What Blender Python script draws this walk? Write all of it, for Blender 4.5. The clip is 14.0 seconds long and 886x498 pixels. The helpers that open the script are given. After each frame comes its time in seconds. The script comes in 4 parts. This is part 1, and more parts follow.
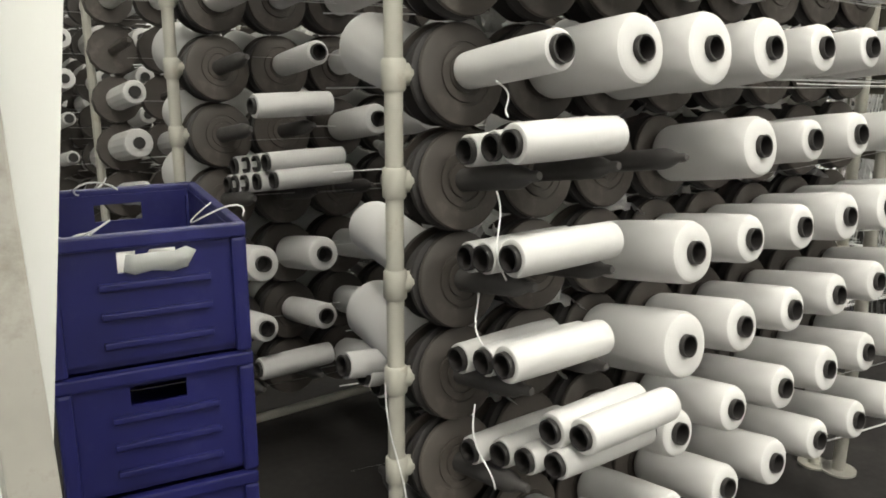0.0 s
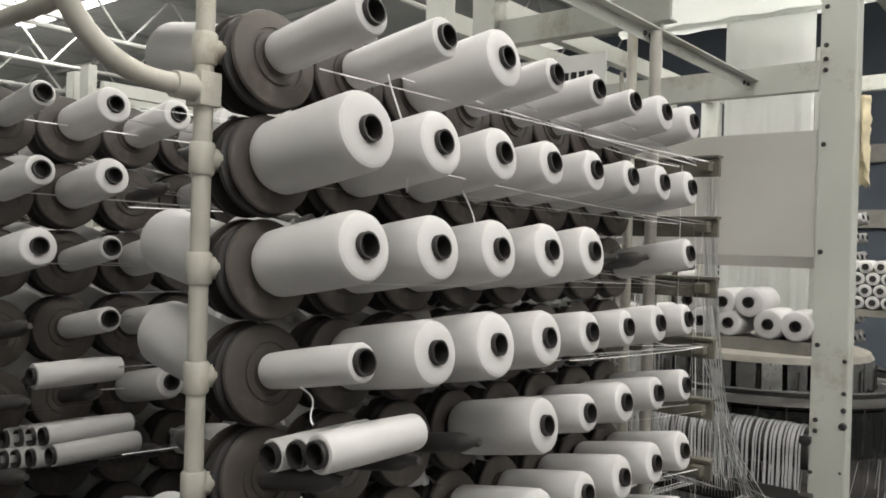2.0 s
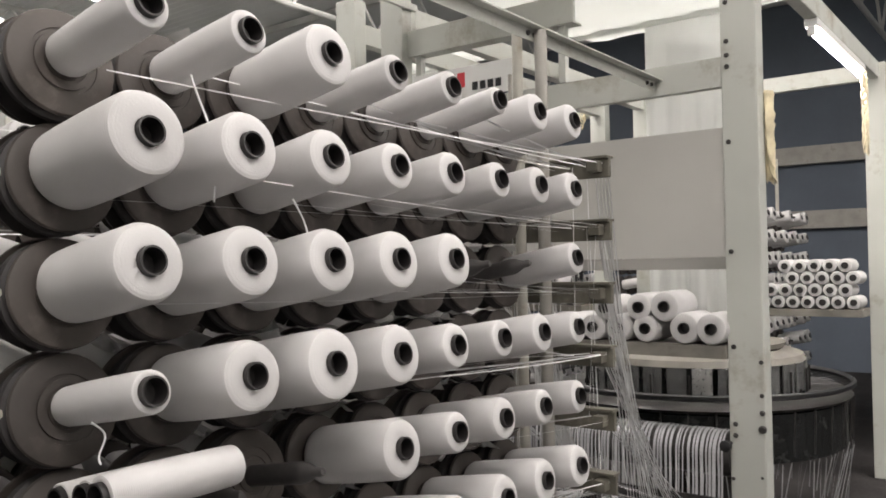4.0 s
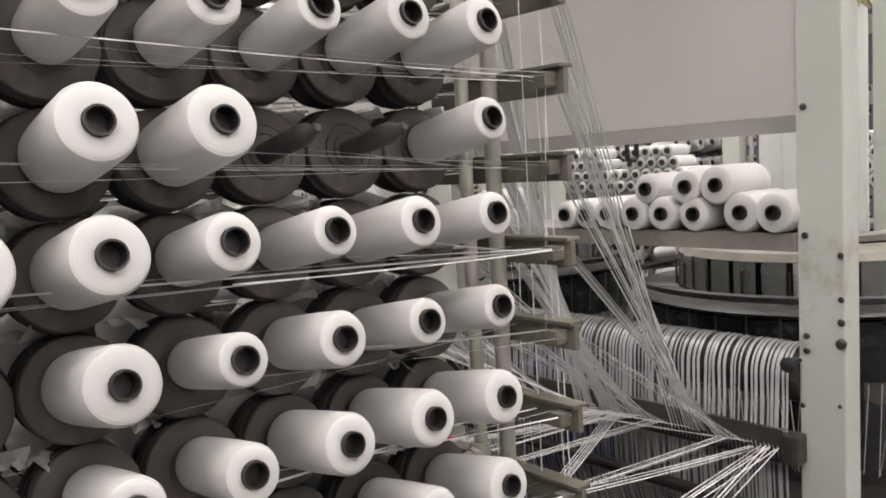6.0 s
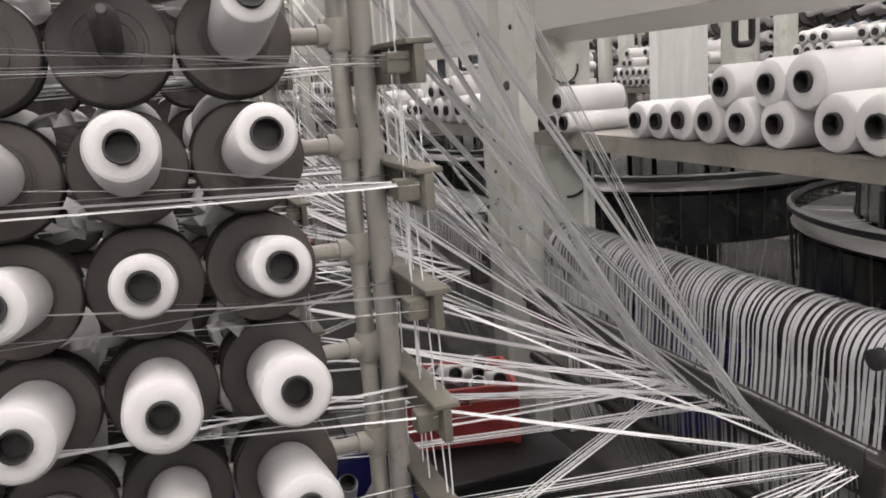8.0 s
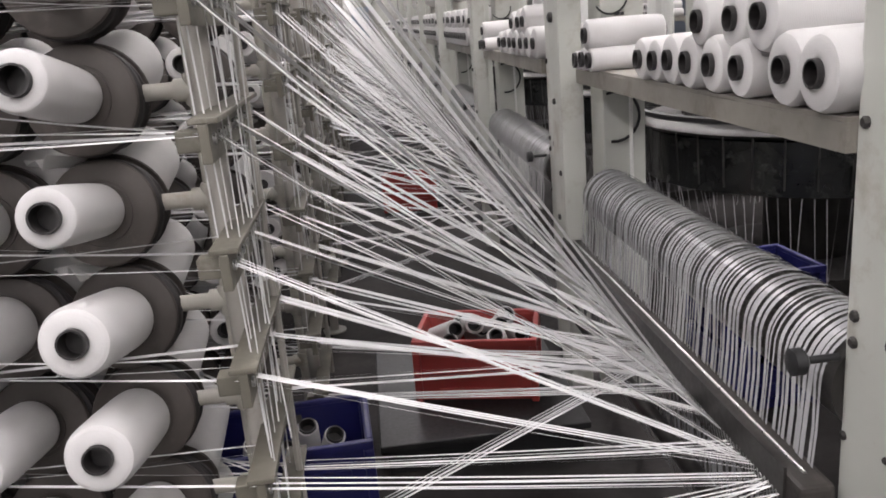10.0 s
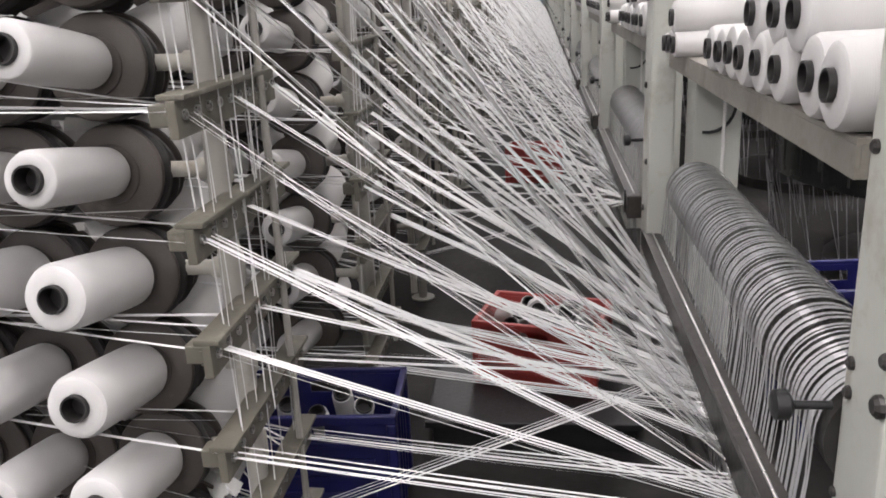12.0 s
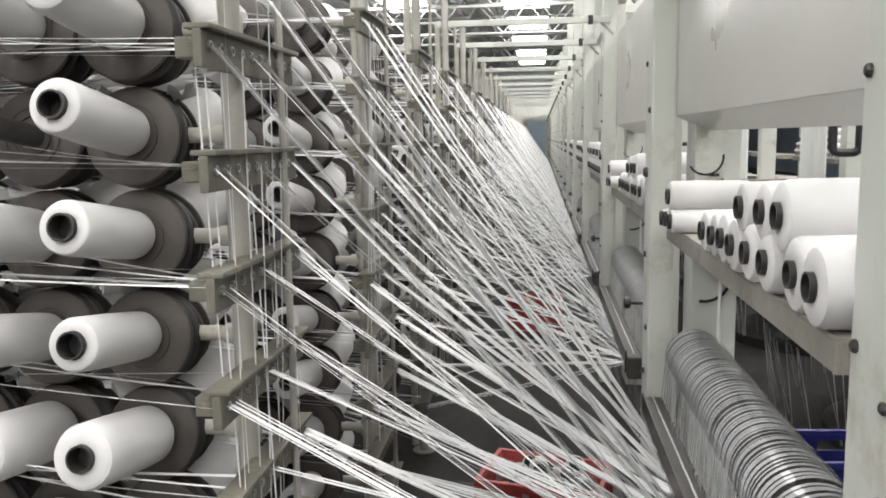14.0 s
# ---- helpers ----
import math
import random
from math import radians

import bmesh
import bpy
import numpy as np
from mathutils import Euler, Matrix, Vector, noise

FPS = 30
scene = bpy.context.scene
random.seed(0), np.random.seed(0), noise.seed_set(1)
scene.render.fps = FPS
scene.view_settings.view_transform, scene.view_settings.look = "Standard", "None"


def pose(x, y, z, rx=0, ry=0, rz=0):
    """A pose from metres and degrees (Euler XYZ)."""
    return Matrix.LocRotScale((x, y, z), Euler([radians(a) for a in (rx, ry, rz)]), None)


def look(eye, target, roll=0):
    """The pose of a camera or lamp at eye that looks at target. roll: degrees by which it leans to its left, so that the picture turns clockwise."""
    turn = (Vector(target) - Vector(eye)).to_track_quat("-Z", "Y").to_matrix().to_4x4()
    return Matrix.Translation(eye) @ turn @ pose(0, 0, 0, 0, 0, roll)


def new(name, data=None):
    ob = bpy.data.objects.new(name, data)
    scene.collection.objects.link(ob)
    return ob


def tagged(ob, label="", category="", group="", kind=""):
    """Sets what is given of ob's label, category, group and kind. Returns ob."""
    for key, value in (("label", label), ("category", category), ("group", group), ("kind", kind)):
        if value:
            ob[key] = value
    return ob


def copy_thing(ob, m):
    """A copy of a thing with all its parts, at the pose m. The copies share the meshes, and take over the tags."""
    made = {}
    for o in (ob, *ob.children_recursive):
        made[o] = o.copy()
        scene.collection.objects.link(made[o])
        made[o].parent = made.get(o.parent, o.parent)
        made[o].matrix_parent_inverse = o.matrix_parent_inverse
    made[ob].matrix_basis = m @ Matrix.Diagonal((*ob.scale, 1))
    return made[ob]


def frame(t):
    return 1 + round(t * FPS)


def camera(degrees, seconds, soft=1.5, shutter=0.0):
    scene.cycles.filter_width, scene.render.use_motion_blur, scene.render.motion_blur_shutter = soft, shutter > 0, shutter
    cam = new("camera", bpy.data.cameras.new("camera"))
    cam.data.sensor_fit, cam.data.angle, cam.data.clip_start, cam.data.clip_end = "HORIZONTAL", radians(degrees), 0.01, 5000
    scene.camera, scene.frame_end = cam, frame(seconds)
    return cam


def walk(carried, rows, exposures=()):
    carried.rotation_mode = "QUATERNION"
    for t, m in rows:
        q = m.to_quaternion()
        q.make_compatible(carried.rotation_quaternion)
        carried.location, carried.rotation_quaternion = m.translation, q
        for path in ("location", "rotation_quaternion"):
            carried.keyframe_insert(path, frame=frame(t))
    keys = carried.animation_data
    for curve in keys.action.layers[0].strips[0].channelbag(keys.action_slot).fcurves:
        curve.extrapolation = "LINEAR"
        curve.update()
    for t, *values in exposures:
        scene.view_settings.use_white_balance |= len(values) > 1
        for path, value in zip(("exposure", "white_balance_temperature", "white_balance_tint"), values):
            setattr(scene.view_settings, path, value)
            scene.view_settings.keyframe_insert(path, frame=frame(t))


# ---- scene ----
cam = camera(57.0, 14.0, soft=1.8)
PATH = [
    (0, (-2.049, -0.843, 1.234), (-0.898, 0.713, 0.73), 0.4),
    (0.5, (-2.055, -0.863, 1.305), (-0.794, 0.64, 0.916), 1.4),
    (1, (-2.075, -0.887, 1.333), (-0.714, 0.558, 1.086), 1.6),
    (1.5, (-2.087, -0.882, 1.376), (-0.621, 0.472, 1.231), 2.1),
    (2, (-2.088, -0.848, 1.397), (-0.536, 0.414, 1.387), 1.6),
    (4.5, (-1.68, -0.975, 1.374), (-0.08, 0.224, 1.414), -1.1),
    (5, (-1.46, -0.957, 1.361), (0.071, 0.33, 1.345), -1.9),
    (5.5, (-1.266, -1.01, 1.327), (0.152, 0.399, 1.256), -3.1),
    (6, (-1.04, -1.088, 1.306), (0.229, 0.445, 1.109), -3.4),
    (6.5, (-0.806, -1.011, 1.255), (0.385, 0.565, 0.944), -4.2),
    (7, (-0.596, -0.962, 1.261), (0.516, 0.663, 0.911), -4.6),
    (7.5, (-0.356, -1.042, 1.277), (0.524, 0.713, 0.896), -4.3),
    (10, (0.426, -1.059, 1.249), (0.573, 0.86, 0.706), -4.9),
    (10.5, (0.56, -1.018, 1.251), (0.627, 0.887, 0.646), -4.1),
    (11, (0.664, -1.029, 1.244), (0.585, 0.871, 0.623), -3.3),
    (11.5, (0.682, -1.013, 1.243), (0.471, 0.875, 0.618), -3.0),
    (12, (0.691, -1.012, 1.265), (0.455, 0.88, 0.66), -2.8),
    (12.5, (0.694, -1.03, 1.293), (0.455, 0.89, 0.787), -2.7),
    (13, (0.691, -1.056, 1.316), (0.453, 0.889, 0.919), -2.3),
    (13.5, (0.688, -1.078, 1.33), (0.453, 0.882, 1.009), -1.6),
    (14, (0.682, -1.089, 1.338), (0.447, 0.878, 1.068), -0.9),
]
walk(cam, [(t, look(eye, target, roll)) for t, eye, target, roll in PATH], exposures=[(0, 0.52, 6950, 5), (0.5, 0.28, 7000, 6), (1.0, 0.06, 6850, 8), (2.0, -0.06, 6700, 9), (4.5, -0.0, 6800, 15), (6, 0.19, 6750, 15), (7.5, 0.21, 6700, 16), (10, 0.24, 6500, 18), (11, 0.27, 6500, 18), (12.5, 0.38, 6480, 15), (14, 0.48, 6450, 10)])

# ---- world and light ----
world = bpy.data.worlds.new("world")
scene.world = world
world.use_nodes = True
wn = world.node_tree.nodes
sky = wn.new("ShaderNodeTexSky")
sky.sky_type, sky.sun_disc = "NISHITA", False
sky.sun_elevation, sky.sun_rotation = radians(55), radians(200)
wn["Background"].inputs[1].default_value = 0.1
world.node_tree.links.new(sky.outputs[0], wn["Background"].inputs[0])


def area_lamp(name, at, target, sx, sy, watts, color=(1, 0.985, 0.96)):
    data = bpy.data.lights.new(name, "AREA")
    data.shape, data.size, data.size_y, data.energy, data.color = "RECTANGLE", sx, sy, watts, color
    ob = new(name, data)
    ob.matrix_world = look(at, target)
    return ob


# Unseen rows at y < 0 and column x = 3.1: added as fill.
SKY_FILL = [(x, y) for y in (-5.4, -1.6, 2.6, 6.8, 11.0, 15.2, 19.4) for x in (-2.6, 0.35, 3.1) if x > 0 or y < 2 or y > 12]
for sx_, sy_ in SKY_FILL:
    area_lamp("skylight_lamp", (sx_, sy_, 4.50), (sx_, sy_, 0), 1.1, 2.6, (72 if sy_ < -3 else 82) if sx_ < 0 else (66 if sy_ < 0 else 90) if sx_ > 2 else 28 if sy_ < 0 else 54)

# ---- materials ----


def material(name, color, rough=0.6, metal=0.0, vary=0.12, scale=6.0, grain=60.0, bump=0.15, spec=0.5, stain=None, per_object=0.0, stain_scale=2.5):
    m = bpy.data.materials.new(name)
    m.use_nodes = True
    nt = m.node_tree
    b = nt.nodes["Principled BSDF"]
    b.inputs["Metallic"].default_value = metal
    b.inputs["Specular IOR Level"].default_value = spec
    tc = nt.nodes.new("ShaderNodeTexCoord")
    big = nt.nodes.new("ShaderNodeTexNoise")
    big.inputs["Scale"].default_value, big.inputs["Detail"].default_value = scale, 6
    fine = nt.nodes.new("ShaderNodeTexNoise")
    fine.inputs["Scale"].default_value, fine.inputs["Detail"].default_value = grain, 3
    for n in (big, fine):
        nt.links.new(tc.outputs["Object"], n.inputs["Vector"])
    ramp = nt.nodes.new("ShaderNodeValToRGB")
    ramp.color_ramp.elements[0].position, ramp.color_ramp.elements[1].position = 0.3, 0.7
    ramp.color_ramp.elements[0].color = (*[c * (1 - vary) for c in color], 1)
    ramp.color_ramp.elements[1].color = (*[min(1, c * (1 + vary)) for c in color], 1)
    nt.links.new(big.outputs["Fac"], ramp.inputs[0])
    out = ramp.outputs[0]
    if stain:
        st = nt.nodes.new("ShaderNodeTexNoise")
        st.inputs["Scale"].default_value, st.inputs["Detail"].default_value, st.inputs["Roughness"].default_value = stain_scale, 9, 0.7
        nt.links.new(tc.outputs["Object"], st.inputs["Vector"])
        r2 = nt.nodes.new("ShaderNodeValToRGB")
        r2.color_ramp.elements[0].position, r2.color_ramp.elements[1].position = 0.56, 0.74
        nt.links.new(st.outputs["Fac"], r2.inputs[0])
        mx = nt.nodes.new("ShaderNodeMixRGB")
        mx.inputs[2].default_value = (*stain, 1)
        nt.links.new(r2.outputs[0], mx.inputs[0])
        nt.links.new(out, mx.inputs[1])
        out = mx.outputs[0]
    if per_object:
        oi = nt.nodes.new("ShaderNodeObjectInfo")
        mr = nt.nodes.new("ShaderNodeMapRange")
        mr.inputs["To Min"].default_value, mr.inputs["To Max"].default_value = 1 - per_object, 1 + per_object * 0.3
        nt.links.new(oi.outputs["Random"], mr.inputs["Value"])
        hs = nt.nodes.new("ShaderNodeHueSaturation")
        nt.links.new(mr.outputs[0], hs.inputs["Value"])
        nt.links.new(out, hs.inputs["Color"])
        out = hs.outputs[0]
    nt.links.new(out, b.inputs["Base Color"])
    rr = nt.nodes.new("ShaderNodeMapRange")
    rr.inputs["To Min"].default_value, rr.inputs["To Max"].default_value = max(0.05, rough - 0.12), min(1, rough + 0.12)
    nt.links.new(fine.outputs["Fac"], rr.inputs["Value"])
    nt.links.new(rr.outputs[0], b.inputs["Roughness"])
    if bump:
        bp = nt.nodes.new("ShaderNodeBump")
        bp.inputs["Strength"].default_value, bp.inputs["Distance"].default_value = bump, 0.002
        nt.links.new(fine.outputs["Fac"], bp.inputs["Height"])
        nt.links.new(bp.outputs[0], b.inputs["Normal"])
    return m


def glow(name, color, strength):
    m = bpy.data.materials.new(name)
    m.use_nodes = True
    b = m.node_tree.nodes["Principled BSDF"]
    b.inputs["Base Color"].default_value = (*color, 1)
    b.inputs["Emission Color"].default_value = (*color, 1)
    b.inputs["Emission Strength"].default_value = strength
    return m


def wound(name, color, pitch, axis_turn):
    """Wound plastic tape: fine crossing turns along the package."""
    m = material(name, color, rough=0.62, spec=0.35, vary=0.05, scale=9, grain=160, bump=0.1, per_object=0.1)
    nt = m.node_tree
    b = nt.nodes["Principled BSDF"]
    tc = nt.nodes.new("ShaderNodeTexCoord")
    wv = nt.nodes.new("ShaderNodeTexWave")
    wv.wave_type, wv.bands_direction = "BANDS", axis_turn
    wv.inputs["Scale"].default_value, wv.inputs["Distortion"].default_value = pitch, 3.0
    wv.inputs["Detail"].default_value, wv.inputs["Detail Scale"].default_value = 3, 2
    nt.links.new(tc.outputs["Object"], wv.inputs["Vector"])
    bp = nt.nodes.new("ShaderNodeBump")
    bp.inputs["Strength"].default_value, bp.inputs["Distance"].default_value = 0.14, 0.002
    nt.links.new(wv.outputs["Fac"], bp.inputs["Height"])
    nt.links.new(bp.outputs[0], b.inputs["Normal"])
    b.inputs["Subsurface Weight"].default_value = 0.55
    b.inputs["Subsurface Radius"].default_value = (0.03, 0.03, 0.03)
    b.inputs["Subsurface Scale"].default_value = 1.0
    return m


M_TAPE_PACK = wound("wound_white_tape", (0.575, 0.565, 0.56), 110, "Y")
M_TAPE = material("white_tape", (0.67, 0.67, 0.67), rough=0.35, vary=0.05, scale=20, grain=200, bump=0)
M_CORE = material("black_core_plastic", (0.02, 0.018, 0.018), rough=0.45, vary=0.2, scale=20, grain=150)
M_DISC = material("brown_grey_disc", (0.064, 0.054, 0.048), rough=0.6, vary=0.15, scale=14, grain=120, per_object=0.35, stain=(0.13, 0.11, 0.098), stain_scale=9)
M_DISC_BACK = material("black_disc", (0.028, 0.025, 0.025), rough=0.6, vary=0.2, scale=14, grain=120)
M_SPINDLE = material("dark_spindle_plastic", (0.058, 0.054, 0.053), rough=0.55, vary=0.25, scale=18, grain=90, per_object=0.3)
M_PIPE = material("dusty_cream_pipe", (0.43, 0.415, 0.365), rough=0.5, vary=0.16, scale=9, grain=90, stain=(0.27, 0.20, 0.13), stain_scale=9)
M_GREY_PIPE = material("worn_grey_paint", (0.34, 0.325, 0.295), rough=0.5, vary=0.15, scale=8, grain=80, stain=(0.2, 0.18, 0.15), stain_scale=8)
M_OLIVE = material("olive_guide_plastic", (0.13, 0.122, 0.098), rough=0.5, vary=0.25, scale=12, grain=90, stain=(0.26, 0.245, 0.21), stain_scale=12)
M_LOOM = material("grey_green_machine_paint", (0.49, 0.50, 0.46), rough=0.42, vary=0.06, scale=2.2, grain=60, bump=0.06, stain=(0.28, 0.24, 0.18), stain_scale=3.5)
M_PLATE = material("beige_grey_panel_paint", (0.49, 0.48, 0.45), rough=0.32, vary=0.07, scale=1.6, grain=3, bump=0, stain=(0.45, 0.43, 0.39), stain_scale=1.3)
M_DARK_STEEL = material("dark_oily_steel", (0.055, 0.052, 0.05), rough=0.4, metal=0.6, vary=0.3, scale=9, grain=90)
M_STEEL = material("bright_steel", (0.5, 0.5, 0.49), rough=0.3, metal=0.9, vary=0.15, scale=10, grain=90)
M_BLACK = material("black_rubber", (0.012, 0.012, 0.013), rough=0.5, vary=0.2, scale=20, grain=90)
M_BLUE = material("blue_crate_plastic", (0.0105, 0.0115, 0.09), rough=0.42, vary=0.15, scale=8, grain=60, stain=(0.03, 0.03, 0.12), stain_scale=7)
M_RED = material("red_crate_plastic", (0.36, 0.045, 0.04), rough=0.45, vary=0.15, scale=8, grain=60, stain=(0.25, 0.05, 0.04), stain_scale=6)
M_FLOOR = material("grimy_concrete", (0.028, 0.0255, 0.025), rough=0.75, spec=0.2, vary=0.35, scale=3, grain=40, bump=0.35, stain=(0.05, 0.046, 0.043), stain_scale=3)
M_WHITE_PAINT = material("white_painted_board", (0.70, 0.70, 0.68), rough=0.45, vary=0.04, scale=2, grain=30, stain=(0.63, 0.62, 0.58), stain_scale=3)
M_ROOF = material("grey_roof_sheet", (0.58, 0.59, 0.59), rough=0.5, vary=0.12, scale=1.2, grain=20, bump=0.1)
M_TRUSS = material("painted_truss_steel", (0.5, 0.5, 0.48), rough=0.5, vary=0.1, scale=4, grain=40)
M_WALL_BLUE = material("blue_grey_wall_paint", (0.10, 0.12, 0.15), rough=0.7, vary=0.1, scale=1.5, grain=25, stain=(0.12, 0.14, 0.17), stain_scale=1)
M_WALL = material("pale_wall_plaster", (0.55, 0.56, 0.55), rough=0.8, vary=0.1, scale=1.5, grain=25, stain=(0.42, 0.42, 0.40), stain_scale=1)
M_FABRIC = material("white_woven_fabric", (0.84, 0.85, 0.83), rough=0.45, vary=0.06, scale=3, grain=260, bump=0.2)
M_CLOTH = material("cream_rag", (0.66, 0.58, 0.40), rough=0.9, vary=0.15, scale=15, grain=180, bump=0.4)
M_RED_INK = material("red_sign_paint", (0.5, 0.04, 0.05), rough=0.5, vary=0.1)
M_DRUM = material("smoky_plastic_guard", (0.38, 0.385, 0.38), rough=0.18, vary=0.25, scale=7, grain=40, bump=0.1)
# Tape on the roller, lower sheet and ring: darker than white_tape.
M_SHEET = material("grey_tape_sheet", (0.40, 0.40, 0.41), rough=0.2, vary=0.1, scale=14, grain=120, bump=0.05)
M_SHELF = material("grimy_shelf_paint", (0.22, 0.205, 0.18), rough=0.5, vary=0.2, scale=8, grain=70, stain=(0.12, 0.10, 0.08), stain_scale=7)
M_COMB = material("worn_brown_grey_steel", (0.038, 0.034, 0.031), rough=0.5, metal=0.2, vary=0.2, scale=9, grain=90, stain=(0.085, 0.075, 0.068), stain_scale=8)
M_DOOR = material("light_blue_door_paint", (0.42, 0.52, 0.60), rough=0.5, vary=0.08, scale=2, grain=30)
M_GLOSS_BLACK = material("glossy_black_guard", (0.014, 0.015, 0.015), rough=0.22, vary=0.3, scale=8, grain=50, bump=0.1, stain=(0.10, 0.105, 0.10), stain_scale=9)
M_FILM = material("crumpled_tape_film", (0.7, 0.69, 0.68), rough=0.4, vary=0.1, scale=30, grain=200, bump=0.2)
M_DRUM.node_tree.nodes["Principled BSDF"].inputs["Transmission Weight"].default_value = 0.75
fabric_nodes = M_FABRIC.node_tree
see_through = fabric_nodes.nodes.new("ShaderNodeBsdfTranslucent")
see_through.inputs[0].default_value = (0.85, 0.86, 0.84, 1)
both = fabric_nodes.nodes.new("ShaderNodeMixShader")
both.inputs[0].default_value = 0.6
fabric_nodes.links.new(fabric_nodes.nodes["Principled BSDF"].outputs[0], both.inputs[1])
fabric_nodes.links.new(see_through.outputs[0], both.inputs[2])
fabric_nodes.links.new(both.outputs[0], fabric_nodes.nodes["Material Output"].inputs[0])
M_SKY_FILL_PANEL = glow("sky_fill_sheet", (1.0, 0.99, 0.96), 5.0)
M_TUBE_GLOW = glow("fluorescent_tube", (1.0, 1.0, 0.97), 90.0)

# ---- mesh helpers ----


def mesh_from(name, bm, mat, smooth=False):
    me = bpy.data.meshes.new(name)
    bmesh.ops.recalc_face_normals(bm, faces=bm.faces) if len(bm.faces) < 4000 else None
    if smooth:
        for f in bm.faces:
            f.smooth = True
        for e in bm.edges:
            if len(e.link_faces) == 2 and e.calc_face_angle(0) > 0.7:
                e.smooth = False
    bm.to_mesh(me)
    bm.free()
    me.materials.append(mat)
    return me


def part(name, bm, mat, parent=None, label="", smooth=False, kind=""):
    ob = new(name, mesh_from(name, bm, mat, smooth))
    ob.parent = parent
    return tagged(ob, label, kind=kind)


def piece(name, me, parent, m=None):
    ob = new(name, me)
    ob.parent = parent
    if m is not None:
        ob.matrix_basis = m
    return ob


def thing(name, m, label, category, group=""):
    ob = new(name)
    ob.empty_display_size = 0.05
    ob.matrix_basis = m
    return tagged(ob, label, category, group)


def box(bm, x0, x1, y0, y1, z0, z1, bevel=0.0):
    r = bmesh.ops.create_cube(bm, size=1)
    vs = r["verts"]
    for v in vs:
        v.co = Vector(((x0 + x1) / 2 + v.co.x * (x1 - x0), (y0 + y1) / 2 + v.co.y * (y1 - y0), (z0 + z1) / 2 + v.co.z * (z1 - z0)))
    if bevel:
        es = list({e for v in vs for e in v.link_edges})
        bmesh.ops.bevel(bm, geom=es, offset=bevel, segments=2, affect="EDGES", profile=0.6)
    return bm


def lathe(bm, profile, segs=24, m=None, close=False):
    """Turns (radius, height) round the local Y axis."""
    rings = []
    for r, h in profile:
        rings.append([bm.verts.new((r * math.cos(a), h, r * math.sin(a))) for a in [2 * math.pi * i / segs for i in range(segs)]])
    pairs = list(zip(rings, rings[1:])) + ([(rings[-1], rings[0])] if close else [])
    for a, b in pairs:
        for i in range(segs):
            bm.faces.new((a[i], a[(i + 1) % segs], b[(i + 1) % segs], b[i]))
    if not close:
        for ring in (rings[0], rings[-1]):
            bm.faces.new(ring)
    if m is not None:
        bmesh.ops.transform(bm, matrix=m, verts=[v for ring in rings for v in ring])
    return bm


def rod(bm, a, b, r, segs=12):
    a, b = Vector(a), Vector(b)
    d = b - a
    m = Matrix.Translation(a) @ d.to_track_quat("Y", "Z").to_matrix().to_4x4()
    return lathe(bm, [(r, 0), (r, d.length)], segs, m)


def pipe_path(bm, pts, r, segs=12):
    """A bent pipe through the points."""
    pts = [Vector(p) for p in pts]
    rings = []
    up = Vector((0.13, 0.21, 0.97))
    for i, p in enumerate(pts):
        d = (pts[min(i + 1, len(pts) - 1)] - pts[max(i - 1, 0)]).normalized()
        u = d.cross(up).normalized()
        v = d.cross(u)
        rings.append([bm.verts.new(p + r * (math.cos(a) * u + math.sin(a) * v)) for a in [2 * math.pi * k / segs for k in range(segs)]])
    for a, b in zip(rings, rings[1:]):
        for k in range(segs):
            bm.faces.new((a[k], a[(k + 1) % segs], b[(k + 1) % segs], b[k]))
    bm.faces.new(rings[0]), bm.faces.new(rings[-1])
    return bm


def arc(c, r, a0, a1, n, u, v):
    c, u, v = Vector(c), Vector(u), Vector(v)
    return [c + r * (math.cos(radians(a0 + (a1 - a0) * i / n)) * u + math.sin(radians(a0 + (a1 - a0) * i / n)) * v) for i in range(n + 1)]


def ribbon(bm, a, b, w, rnd, sag=0.0, segs=4, roll=None):
    """One flat tape from a to b, slightly slack and twisted."""
    a, b = Vector(a), Vector(b)
    d = (b - a).normalized()
    side = d.cross(Vector((0, 0, 1)))
    side = side.normalized() if side.length > 0.05 else Vector((1, 0, 0))
    nrm = d.cross(side)
    r0 = rnd.uniform(-0.9, 0.9) if roll is None else roll
    r1 = r0 + rnd.uniform(-0.5, 0.5)
    prev = None
    for i in range(segs + 1):
        f = i / segs
        p = a.lerp(b, f) - Vector((0, 0, sag * 4 * f * (1 - f)))
        t = r0 + (r1 - r0) * f
        h = (math.cos(t) * side + math.sin(t) * nrm) * (w / 2)
        cur = (bm.verts.new(p - h), bm.verts.new(p + h))
        if prev:
            bm.faces.new((prev[0], prev[1], cur[1], cur[0]))
        prev = cur
    return bm


# ---- the hall ----


def structure(name, bm, mat, label):
    ob = part(name, bm, mat)
    return tagged(ob, label, name.split("_")[0], kind="structure")


X0, X1, Y0, Y1, ROOF = -5.0, 9.0, -7.5, 39.0, 4.6
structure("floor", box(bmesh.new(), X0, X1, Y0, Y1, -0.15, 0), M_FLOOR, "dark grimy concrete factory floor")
structure("wall_west", box(bmesh.new(), X0 - 0.2, X0, Y0, Y1, 0, ROOF), M_WALL, "pale plastered factory wall")
structure("wall_east", box(bmesh.new(), X1, X1 + 0.2, Y0, Y1, 0, ROOF), M_WALL_BLUE, "blue-grey painted factory wall")
structure("wall_south", box(bmesh.new(), X0 - 0.2, X1 + 0.2, Y0 - 0.2, Y0, 0, ROOF), M_WALL, "pale plastered end wall")
bm = bmesh.new()
